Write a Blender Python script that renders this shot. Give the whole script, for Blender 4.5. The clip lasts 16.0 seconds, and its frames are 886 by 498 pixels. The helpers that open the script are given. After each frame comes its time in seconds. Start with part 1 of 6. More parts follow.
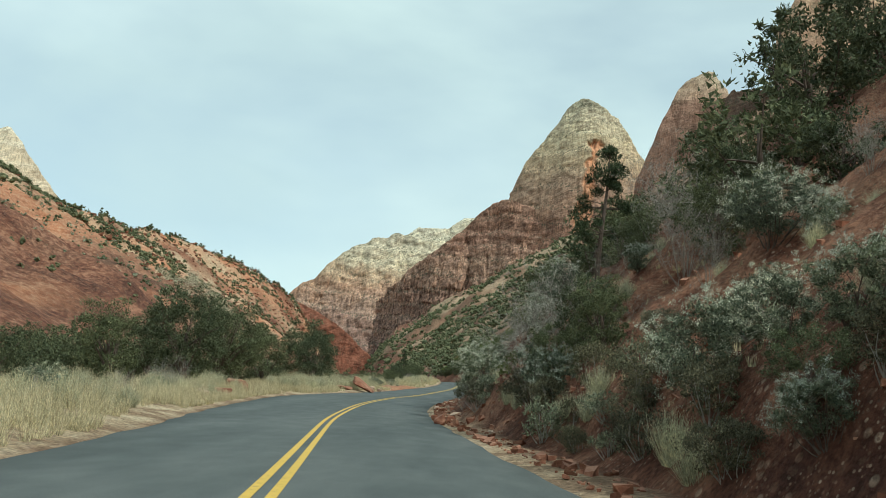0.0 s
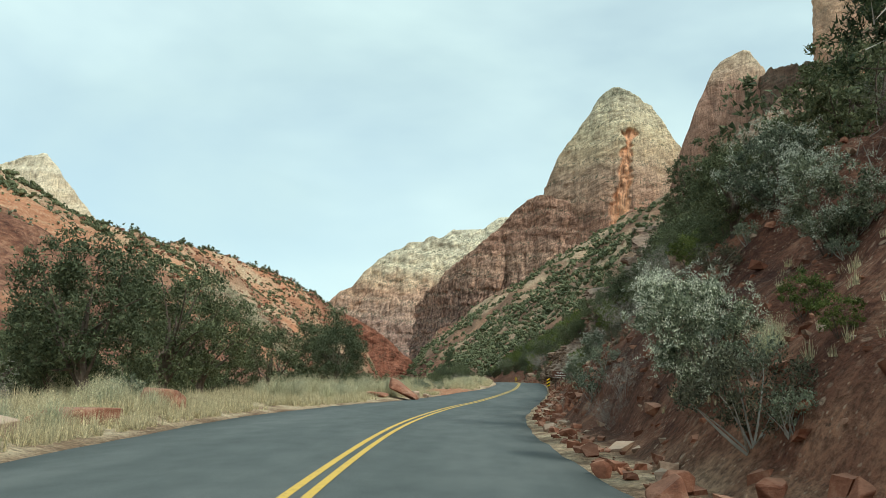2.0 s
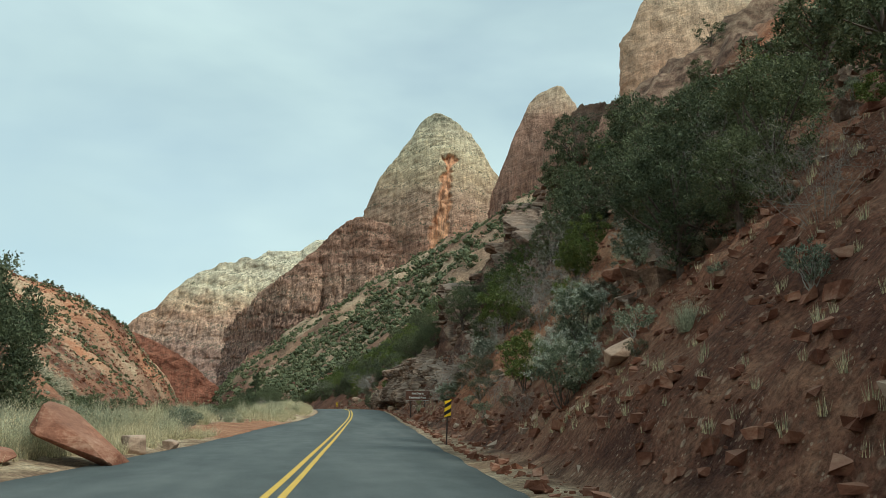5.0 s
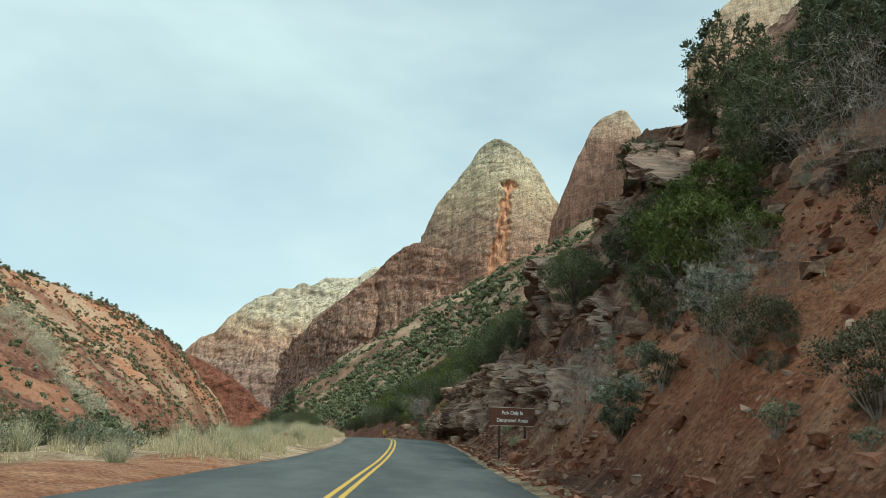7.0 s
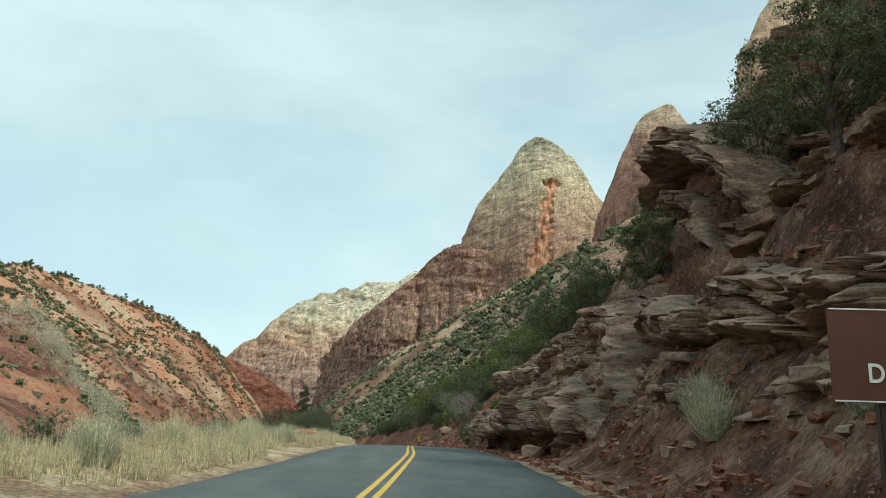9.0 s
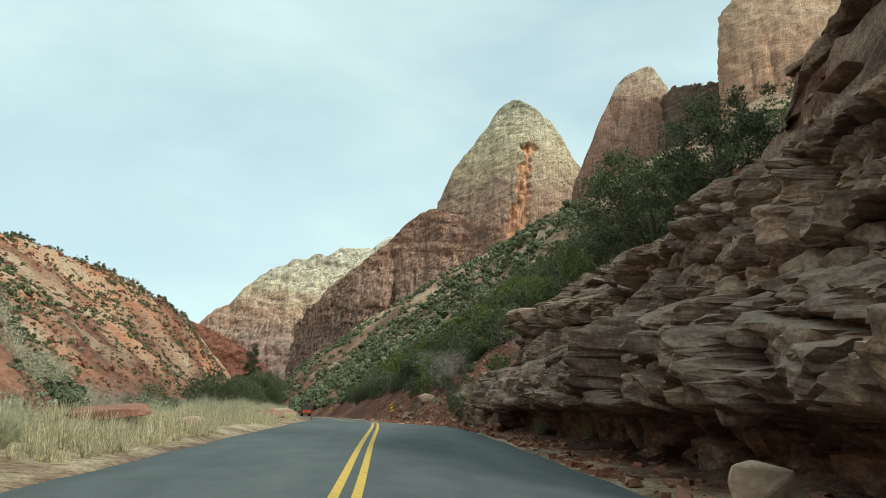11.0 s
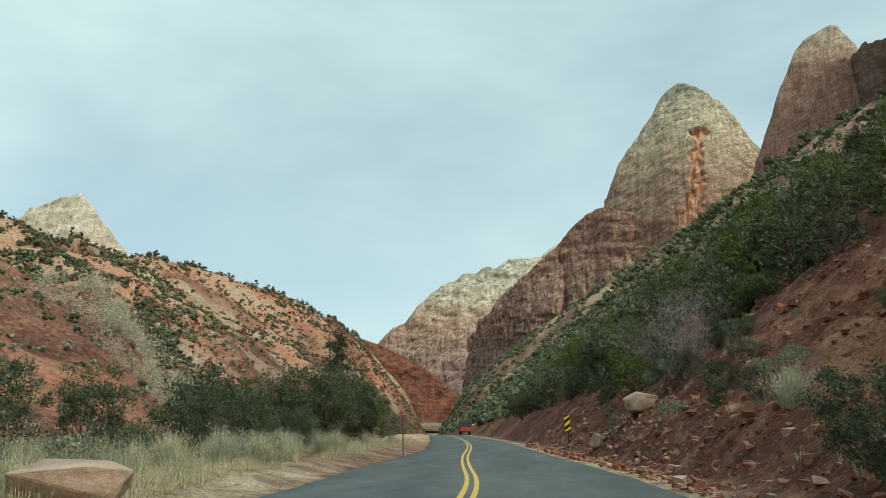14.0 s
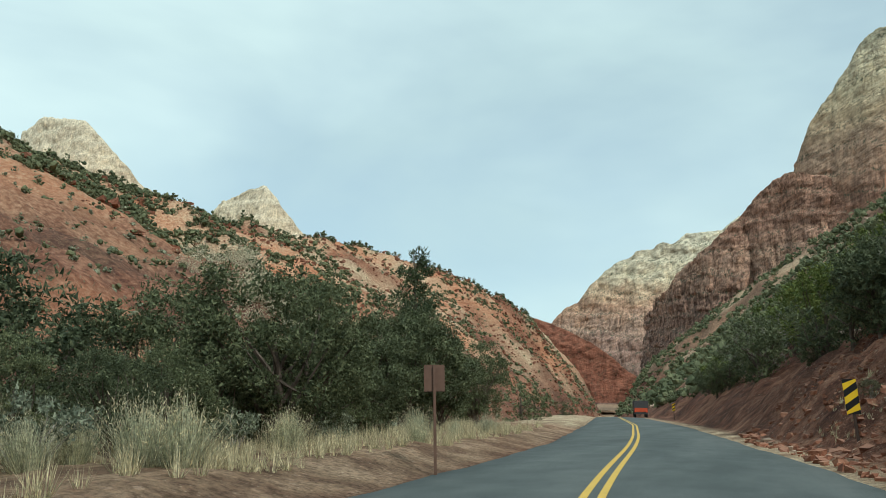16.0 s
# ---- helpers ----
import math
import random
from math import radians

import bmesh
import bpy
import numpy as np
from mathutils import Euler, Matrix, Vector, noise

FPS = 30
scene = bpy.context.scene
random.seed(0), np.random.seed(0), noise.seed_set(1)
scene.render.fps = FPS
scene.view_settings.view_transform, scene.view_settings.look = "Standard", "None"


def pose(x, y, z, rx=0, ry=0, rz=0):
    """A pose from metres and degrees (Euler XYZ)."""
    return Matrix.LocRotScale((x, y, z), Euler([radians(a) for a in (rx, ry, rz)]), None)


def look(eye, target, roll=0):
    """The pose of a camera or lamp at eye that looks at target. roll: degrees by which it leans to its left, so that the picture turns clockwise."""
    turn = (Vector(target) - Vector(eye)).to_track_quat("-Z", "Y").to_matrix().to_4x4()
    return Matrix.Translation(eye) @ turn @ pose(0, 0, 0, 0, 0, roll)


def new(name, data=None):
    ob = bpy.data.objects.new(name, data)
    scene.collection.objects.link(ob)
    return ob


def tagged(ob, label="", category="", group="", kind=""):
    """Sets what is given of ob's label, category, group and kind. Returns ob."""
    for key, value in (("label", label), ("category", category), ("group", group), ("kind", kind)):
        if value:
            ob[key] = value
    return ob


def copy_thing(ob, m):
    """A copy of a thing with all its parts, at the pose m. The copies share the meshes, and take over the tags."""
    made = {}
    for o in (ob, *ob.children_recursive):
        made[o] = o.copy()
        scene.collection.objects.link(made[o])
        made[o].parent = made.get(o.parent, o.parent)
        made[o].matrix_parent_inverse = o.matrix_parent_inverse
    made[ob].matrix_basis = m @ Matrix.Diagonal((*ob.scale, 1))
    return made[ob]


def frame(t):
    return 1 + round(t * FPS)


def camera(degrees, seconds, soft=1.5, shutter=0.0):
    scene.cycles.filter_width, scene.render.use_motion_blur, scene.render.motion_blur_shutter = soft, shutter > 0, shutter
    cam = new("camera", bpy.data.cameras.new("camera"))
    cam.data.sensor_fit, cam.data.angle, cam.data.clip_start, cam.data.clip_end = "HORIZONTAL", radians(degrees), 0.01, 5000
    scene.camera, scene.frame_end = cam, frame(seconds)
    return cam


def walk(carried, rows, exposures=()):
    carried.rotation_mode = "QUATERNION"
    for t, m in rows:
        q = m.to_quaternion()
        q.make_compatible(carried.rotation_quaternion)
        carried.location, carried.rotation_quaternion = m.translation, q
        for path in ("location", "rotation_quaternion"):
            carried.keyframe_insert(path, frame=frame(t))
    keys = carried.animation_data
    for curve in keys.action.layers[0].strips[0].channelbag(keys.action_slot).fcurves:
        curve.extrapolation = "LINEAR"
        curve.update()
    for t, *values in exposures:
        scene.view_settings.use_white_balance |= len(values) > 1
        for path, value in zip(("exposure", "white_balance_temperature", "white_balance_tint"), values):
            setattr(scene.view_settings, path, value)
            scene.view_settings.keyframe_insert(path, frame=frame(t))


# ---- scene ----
cam = camera(59.3, 16.0, 0.85)

PATH = [
    (0, (0.007, -2.329, 1.572), (-0.051, -0.356, 1.894), 4.0),
    (0.5, (-0.388, 2.554, 1.485), (-0.509, 4.526, 1.796), 3.1),
    (1, (-0.897, 7.091, 1.405), (-1.028, 9.06, 1.729), 4.0),
    (1.5, (-1.492, 11.825, 1.29), (-1.638, 13.791, 1.628), 3.7),
    (2, (-2.103, 17.174, 1.16), (-2.252, 19.142, 1.485), 1.2),
    (2.5, (-2.474, 21.734, 1.089), (-2.507, 23.706, 1.419), 0.1),
    (3, (-2.843, 26.538, 1.053), (-2.713, 28.504, 1.401), -0.8),
    (3.2, (-2.967, 28.389, 1.023), (-2.784, 30.348, 1.381), -0.8),
    (5.3, (-3.158, 50.93, 1.029), (-2.842, 52.861, 1.441), 0.3),
    (5.5, (-2.994, 53.509, 0.975), (-2.72, 55.438, 1.427), 1.0),
    (6, (-2.442, 60.191, 0.904), (-2.204, 62.119, 1.381), 2.0),
    (6.5, (-1.842, 67.774, 0.887), (-1.633, 69.705, 1.362), 2.2),
    (7, (-1.211, 74.607, 0.887), (-1.043, 76.545, 1.355), 2.1),
    (7.5, (-0.718, 81.33, 0.878), (-0.579, 83.273, 1.329), 2.2),
    (8, (-0.278, 87.46, 0.919), (-0.176, 89.405, 1.372), 2.2),
    (8.5, (0.125, 93.849, 0.92), (0.192, 95.793, 1.386), 2.2),
    (9, (0.517, 100.979, 0.999), (0.58, 102.921, 1.475), 2.2),
    (9.2, (0.616, 103.233, 0.983), (0.686, 105.174, 1.462), 2.1),
    (11.3, (1.073, 125.081, 1.558), (1.209, 127.039, 1.942), 2.1),
    (11.5, (1.25, 127.216, 1.631), (1.387, 129.175, 2.008), 2.2),
    (12, (1.404, 133.931, 1.617), (1.53, 135.898, 1.959), 0.9),
    (12.5, (1.556, 140.798, 1.638), (1.636, 142.771, 1.955), -0.2),
    (13, (1.635, 147.051, 1.602), (1.651, 149.02, 1.951), -0.5),
    (13.5, (1.637, 154.169, 1.598), (1.498, 156.124, 1.993), -0.7),
    (14, (1.652, 160.668, 1.579), (1.354, 162.6, 1.999), -0.3),
    (14.5, (1.385, 166.349, 1.475), (0.958, 168.254, 1.908), -0.1),
    (15, (1.106, 171.183, 1.375), (0.541, 173.052, 1.81), -0.9),
    (15.5, (0.491, 176.988, 1.27), (-0.171, 178.828, 1.69), -0.5),
    (16, (-0.646, 183.927, 1.083), (-1.368, 185.754, 1.456), 0.3),
]
walk(cam, [(t, look(eye, target, roll)) for t, eye, target, roll in PATH],
     [(0, 0.08, 6280, 0), (1.5, 0.13, 6280, 0), (3, 0.28, 6280, 0), (5.5, -0.08, 6240, 0), (6, -0.12, 6240, 0), (7, 0.1, 6210, 0), (9, 0.16, 6220, 0), (11.5, 0.2, 6350, 0), (12.5, 0.34, 6400, 0), (13.5, 0.12, 6350, 0), (14, -0.06, 6200, 0), (15, -0.2, 6090, 0), (16, -0.02, 6090, 0)])

# ---- world, sun ----
world = bpy.data.worlds.new("sky")
scene.world = world
world.use_nodes = True
wn, wl = world.node_tree.nodes, world.node_tree.links
wn.clear()
SUN_ELEV, SUN_AZ = radians(46), radians(128)   # azimuth clockwise from +y
sky = wn.new("ShaderNodeTexSky")
sky.sky_type, sky.sun_disc = "NISHITA", False
sky.sun_elevation, sky.sun_rotation = SUN_ELEV, SUN_AZ
sky_gain = wn.new("ShaderNodeMixRGB")
sky_gain.blend_type, sky_gain.inputs[0].default_value = "MULTIPLY", 1.0
sky_gain.inputs[2].default_value = (0.1, 0.1, 0.1, 1)
coord, stretch = wn.new("ShaderNodeTexCoord"), wn.new("ShaderNodeMapping")
stretch.inputs["Scale"].default_value = (1.0, 1.0, 2.6)
stretch.inputs["Rotation"].default_value = (0.25, 0.15, 0.6)
cloud = wn.new("ShaderNodeTexNoise")
cloud.inputs["Scale"].default_value, cloud.inputs["Detail"].default_value, cloud.inputs["Roughness"].default_value = 1.5, 5, 0.5
cloud.inputs["Distortion"].default_value = 0.35
cover = wn.new("ShaderNodeValToRGB")
cover.color_ramp.elements[0].position, cover.color_ramp.elements[0].color = 0.34, (0.50, 0.50, 0.50, 1)
cover.color_ramp.elements[1].position, cover.color_ramp.elements[1].color = 0.66, (0.97, 0.97, 0.97, 1)
tone = wn.new("ShaderNodeTexNoise")
tone.inputs["Scale"].default_value, tone.inputs["Detail"].default_value = 1.1, 4
grey = wn.new("ShaderNodeValToRGB")
grey.color_ramp.elements[0].position, grey.color_ramp.elements[0].color = 0.36, (0.50, 0.605, 0.615, 1)
grey.color_ramp.elements[1].position, grey.color_ramp.elements[1].color = 0.62, (0.70, 0.81, 0.79, 1)
sky_mix, back, wout = wn.new("ShaderNodeMixRGB"), wn.new("ShaderNodeBackground"), wn.new("ShaderNodeOutputWorld")
wl.new(sky.outputs[0], sky_gain.inputs[1])
wl.new(coord.outputs["Generated"], stretch.inputs[0])
wl.new(stretch.outputs[0], cloud.inputs["Vector"])
wl.new(stretch.outputs[0], tone.inputs["Vector"])
wl.new(cloud.outputs[0], cover.inputs[0])
wl.new(tone.outputs[0], grey.inputs[0])
wl.new(cover.outputs[0], sky_mix.inputs[0])
wl.new(sky_gain.outputs[0], sky_mix.inputs[1])
wl.new(grey.outputs[0], sky_mix.inputs[2])
wl.new(sky_mix.outputs[0], back.inputs[0])
back.inputs[1].default_value = 1.3
wl.new(back.outputs[0], wout.inputs[0])
sun = new("sun", bpy.data.lights.new("sun", "SUN"))
sun.data.energy, sun.data.angle, sun.data.color = 2.8, radians(8), (1.0, 0.955, 0.88)
sun.matrix_world = look((0, 0, 0), (-math.cos(SUN_ELEV) * math.sin(SUN_AZ), -math.cos(SUN_ELEV) * math.cos(SUN_AZ), -math.sin(SUN_ELEV)))


# ---- noise ----
def hash3(i, j, k):
    n = (i.astype(np.int64) * 374761393 + j.astype(np.int64) * 668265263 + k.astype(np.int64) * 2147483647) & 0xFFFFFFFF
    n = ((n ^ (n >> 13)) * 1274126177) & 0xFFFFFFFF
    n = ((n ^ (n >> 15)) * 1103515245) & 0xFFFFFFFF
    return ((n ^ (n >> 16)) & 0xFFFF) / 65535.0


def vnoise(x, y, z=0.0):
    """Smooth value noise from -1 to 1."""
    x, y, z = np.broadcast_arrays(np.asarray(x, float), np.asarray(y, float), np.asarray(z, float))
    i, j, k = np.floor(x), np.floor(y), np.floor(z)
    fx, fy, fz = x - i, y - j, z - k
    fx, fy, fz = (f * f * f * (f * (f * 6 - 15) + 10) for f in (fx, fy, fz))
    out = 0
    for a in (0, 1):
        for b in (0, 1):
            for c in (0, 1):
                w = (fx if a else 1 - fx) * (fy if b else 1 - fy) * (fz if c else 1 - fz)
                out = out + w * hash3(i + a, j + b, k + c)
    return out * 2 - 1


def fbm(x, y, z=0.0, octaves=4, gain=0.5):
    total, amp = 0, 1.0
    for n in range(octaves):
        total = total + amp * vnoise(x * 2 ** n + 17.3 * n, y * 2 ** n - 9.1 * n, z * 2 ** n + 3.7 * n)
        amp *= gain
    return total


def ridged(x, y, z=0.0, octaves=3):
    total, amp = 0, 1.0
    for n in range(octaves):
        total = total + amp * (1 - 2 * np.abs(vnoise(x * 2 ** n + 5.7 * n, y * 2 ** n + 1.3 * n, z * 2 ** n)))
        amp *= 0.5
    return total


def step(a, b, v):
    t = np.clip((np.asarray(v, float) - a) / (b - a), 0, 1)
    return t * t * (3 - 2 * t)


# ---- plan of the road and the slopes ----
def table(pairs, soft):
    """A smooth function through (y, value) pairs."""
    ys, vs = zip(*pairs)
    fine = np.arange(ys[0], ys[-1] + 0.5, 0.5)
    raw = np.interp(fine, ys, vs)
    reach = int(soft * 6)
    kernel = np.exp(-0.5 * (np.arange(-reach, reach + 1) * 0.5 / soft) ** 2)
    even = np.convolve(np.pad(raw, reach, mode="reflect", reflect_type="odd"), kernel / kernel.sum(), "valid")
    return lambda y: np.interp(y, fine, even)


centre = table([(-80, 8), (-30, 2), (5, -1.7), (10, -2.35), (22, -3.85), (28, -4.3), (35, -4.6), (41, -4.55), (48, -4.2), (67, -3.05), (80, -2.2), (97, -1.1), (113, 0.0),
                (127, 0.6), (140, 0.55), (153, 0.6), (163, 0.5), (170, 0.2), (174, 0.02), (180, -0.6), (187, -1.7), (193, -2.5), (198, -3.1), (207, -4.0), (216, -5.1), (240, -8.5), (300, -19),
                (400, -38), (600, -70), (900, -118)], 3)
edge_left = table([(-80, 4.5), (-30, -1.4), (6, -4.95), (11, -5.75), (22, -7.95), (30, -9.0), (41, -9.7), (49, -8.9), (63, -7.8), (74, -6.75), (89, -5.8), (100, -4.7), (112, -3.2),
                   (124, -2.5), (140, -2.8), (153, -2.9), (163, -3.3), (174, -3.75), (186, -5.15), (192, -5.45), (198, -5.8), (210, -7.0), (240, -11.9), (300, -22.4),
                   (400, -41.4), (600, -73.4), (900, -121.4)], 3)
edge_right = table([(-80, 11.5), (-30, 5.4), (7, 1.6), (12, 0.95), (22, -0.15), (27, -0.85), (35, -1.35), (43, -1.35), (54, -0.55), (68, 0.5), (74, 1.0), (91, 2.3), (97, 2.6), (112, 3.5),
                    (127, 3.9), (140, 4.1), (150, 4.35), (160, 4.45), (175, 3.8), (186, 2.8), (195, 1.35), (202, 0.5), (209, -0.6), (240, -5.1), (300, -15.6),
                    (400, -34.6), (600, -66.6), (900, -114.6)], 3)
road_z = table([(-80, 2.0), (-10, 0.62), (-2, 0.47), (7, 0.31), (17, 0.08), (27, -0.06), (40, -0.07), (51, -0.08), (60, -0.19), (75, -0.22), (88, -0.18), (104, -0.1), (125, 0.44),
                (134, 0.52), (147, 0.51), (160, 0.47), (171, 0.28), (184, -0.02), (200, -0.25), (216, -0.45), (260, -1.1), (309, -1.9), (400, -4.5), (900, -16)], 3)
toe_right = table([(-80, 13), (0, 3.2), (60, 1.5), (110, 5), (160, 6), (200, 3), (300, -12), (400, -32), (600, -64), (900, -119), (1200, -165), (1500, -225), (2600, -500)], 6)
foot_left = table([(-200, -40), (150, -40), (200, -47), (316, -70), (441, -92), (600, -108), (750, -117), (900, -128), (1000, -145), (1500, -330), (2600, -560)], 15)
ridge_x = table([(-300, -275), (600, -262), (690, -258), (758, -208), (830, -198), (900, -195), (960, -205), (1060, -300), (1200, -400), (2600, -900)], 18)
ridge_h = table([(-300, 102), (300, 104), (400, 101), (450, 98), (500, 94), (560, 101), (600, 102), (690, 109), (720, 103), (758, 94), (830, 86), (900, 80), (960, 70), (1010, 60), (1080, 112), (1300, 120), (2600, 60)], 8)
bank_k = table([(-80, 0.85), (20, 0.85), (60, 0.82), (85, 0.92), (100, 1.1), (115, 1.2), (148, 1.1), (156, 0.88), (172, 0.82), (200, 0.76), (300, 0.70), (2600, 0.68)], 6)
cut_h = table([(-80, 1.5), (0, 1.6), (15, 1.6), (25, 0.9), (34, 1.3), (50, 1.6), (62, 1.0), (80, 1.3), (100, 0.8), (118, 1.0), (170, 0.6), (185, 0.8), (205, 0.7), (300, 0.5), (2600, 0)], 4)


def wall_zone(y):
    """1 where the road runs under the rock wall."""
    return step(124, 130, y) * (1 - step(157.5, 168.5, y))


def gully_line(x):
    """Where the gully behind the red spur runs up the left-hand hill."""
    return 338 - 1.3 * (np.clip(x, -190, -40) + 96)


def ground_height(x, y):
    x, y = np.broadcast_arrays(np.asarray(x, float), np.asarray(y, float))
    zr = road_z(np.clip(y, -80, 900))
    left, right = edge_left(np.clip(y, -80, 900)), edge_right(np.clip(y, -80, 900))
    # right-hand slope
    near = 1 - step(215, 320, y)
    o = (x - right) * near + (x - toe_right(np.clip(y, -80, 2600)) + 1.2) * (1 - near)
    o = np.where(x > left, o, -1)
    shoulder = 1.3 + 0.25 * vnoise(y / 7.0, 3.3)
    cut = cut_h(np.clip(y, -80, 2600)) * (1 + 0.35 * vnoise(y / 5.0, 8.1))
    k = bank_k(np.clip(y, -80, 2600))
    rise = cut * step(0, 1.0, (o - shoulder) / 1.1) + k * np.maximum(o - shoulder - 0.9, 0)
    rise = np.where(o > 30, np.minimum(rise, cut + k * 28 + 0.67 * (o - 30)), rise)
    rise = np.where(o > 200, cut + k * 28 + 114 + 0.6 * (o - 200), rise)
    rise = rise + 24 * step(600, 950, y) * step(0, 45, o)
    behind = wall_zone(y)
    back_set = 0.5 * step(132, 138, y) * (1 - step(152, 157, y)) + 1.0 * step(140, 146, y) * (1 - step(152, 157, y))
    walled = np.where(o < 3.6 + back_set, -0.05, 4.9 + (1.35 - 0.62 * step(140, 149, y)) * (o - 3.6 - back_set))
    rise = rise * (1 - behind) + np.minimum(walled, np.maximum(rise, 0) + 5.0) * behind
    bumpy = step(1.2, 4, o)
    gully = ridged(y / 14.0 + 0.03 * o, o / 45.0, 2.2) * np.minimum(o, 40) * 0.03
    rough = fbm(x / 3.1, y / 3.1, 0.7, 5, 0.66) * (0.36 + 0.012 * np.clip(o, 0, 60)) + 0.16 * ridged(y / 1.7 + 0.2 * x, o / 5.0, 4.4, 3) * (1 - step(14, 30, o))
    broad = fbm(x / 60.0, y / 60.0, 4.0, 3) * step(20, 120, o) * 14
    # broken rock terraces on the bluff
    ledgy = step(98, 112, y) * (1 - step(166, 176, y)) * step(2.5, 5, o)
    pitch = 2.3
    tall = rise + 0.9 * vnoise(x / 6.0, y / 9.0, 5.0)
    low = np.floor(tall / pitch)
    terr = pitch * (low + step(0.5, 0.86, tall / pitch - low))
    rise = rise * (1 - 0.85 * ledgy) + terr * 0.85 * ledgy
    z_right = zr + rise + bumpy * (rough + gully + broad) + 0.03 * fbm(x / 0.7, y / 0.7, 1.0, 3) * step(0.0, 0.6, o)
    # left-hand shoulder, wash and hill
    ol = left - x
    verge = (0.14 + 0.08 * step(176, 190, y) * (1 - step(215, 240, y))) * step(0.2, 1.6, ol) + 0.12 * fbm(x / 2.0, y / 2.0, 6.0, 3) * step(0.3, 1.5, ol)
    low_y = np.clip((y - 60) / 60, 0, 1)
    lip = 4.5 + 1.5 * vnoise(y / 12.0, 1.7) + 3.0 * (1 - low_y)
    wash = -(1.6 + 2.0 * low_y) * step(0, 1, (ol - lip) / 7.0)
    foot, rx, rh = foot_left(np.clip(y, -200, 2600)), ridge_x(np.clip(y, -300, 2600)), ridge_h(np.clip(y, -300, 2600))
    u = (foot - x) / (foot - rx)
    hill = (rh - zr) * np.where(u < 1, np.clip(u, 0, 1) ** 0.93, 1 - 0.25 * (1 - np.exp(-np.clip(u - 1, 0, 9) * 1.2)))
    on = step(0.0, 0.25, u) * (1 - 0.75 * step(0.8, 1.0, u))
    spur = ridged(y / 95.0 + 0.15 * u + 0.6, u * 0.5, 1.1, 3) * 6.5 * on
    past = y - gully_line(x)
    gorge = (-7 * np.exp(-((past - 8) / 13) ** 2) + 7.5 * np.exp(-((past + 16) / 14) ** 2)) * step(0.02, 0.25, u) * (1 - step(0.7, 1.0, u))
    crag = fbm(x / 16.0, y / 16.0, 9.0, 5, 0.6) * 2.6 * step(-0.02, 0.2, u) + ridged(x / 22, y / 13.0, 2.0, 4) * 1.0 * step(0.05, 0.3, u)
    z_left = zr + verge + wash + hill + spur + gorge + crag + 0.25 * fbm(x / 5.0, y / 5.0, 2.0, 3) * step(4, 9, ol)
    out = np.where(x > right, z_right, np.where(x < left, z_left, zr))
    far = step(215, 320, y)
    out = out * (1 - far) + np.where(o > 0, np.maximum(z_right, z_left), z_left) * far
    on_road = (x > left - 0.25) & (x < right + 0.25) & (y < 900)
    return np.where(on_road, np.minimum(out, zr) - 0.06, out)


# ---- materials ----
def material(name, rough=0.85, metal=0.0, spec=0.25):
    m = bpy.data.materials.new(name)
    m.use_nodes = True
    b = m.node_tree.nodes["Principled BSDF"]
    b.inputs["Roughness"].default_value, b.inputs["Metallic"].default_value, b.inputs["Specular IOR Level"].default_value = rough, metal, spec
    return m, m.node_tree.nodes, m.node_tree.links, b


def ramp(nodes, stops):
    r = nodes.new("ShaderNodeValToRGB")
    for n, (at, colour) in enumerate(stops):
        e = r.color_ramp.elements[n] if n < 2 else r.color_ramp.elements.new(at)
        e.position, e.color = at, (*colour, 1)
    return r


def noise_tex(nodes, links, scale, detail=4, vector=None, stretch=None, kind="object", rough=0.55):
    t = nodes.new("ShaderNodeTexNoise")
    t.inputs["Scale"].default_value, t.inputs["Detail"].default_value, t.inputs["Roughness"].default_value = scale, detail, rough
    if vector is None:
        g = nodes.new("ShaderNodeNewGeometry") if kind == "world" else nodes.new("ShaderNodeTexCoord")
        vector = g.outputs["Position"] if kind == "world" else g.outputs["Object"]
    if stretch:
        m = nodes.new("ShaderNodeMapping")
        m.inputs["Scale"].default_value = stretch
        links.new(vector, m.inputs[0])
        vector = m.outputs[0]
    links.new(vector, t.inputs["Vector"])
    return t


def mixed(nodes, links, fac, a, b, mode="MIX"):
    m = nodes.new("ShaderNodeMixRGB")
    m.blend_type = mode
    for socket, v in zip(m.inputs, (fac, a, b)):
        if isinstance(v, (int, float)):
            socket.default_value = v
        elif isinstance(v, tuple):
            socket.default_value = (*v, 1)
        else:
            links.new(v, socket)
    return m.outputs[0]


def bump(nodes, links, bsdf, height, strength, distance):
    b = nodes.new("ShaderNodeBump")
    b.inputs["Strength"].default_value, b.inputs["Distance"].default_value = strength, distance
    links.new(height, b.inputs["Height"])
    links.new(b.outputs[0], bsdf.inputs["Normal"])


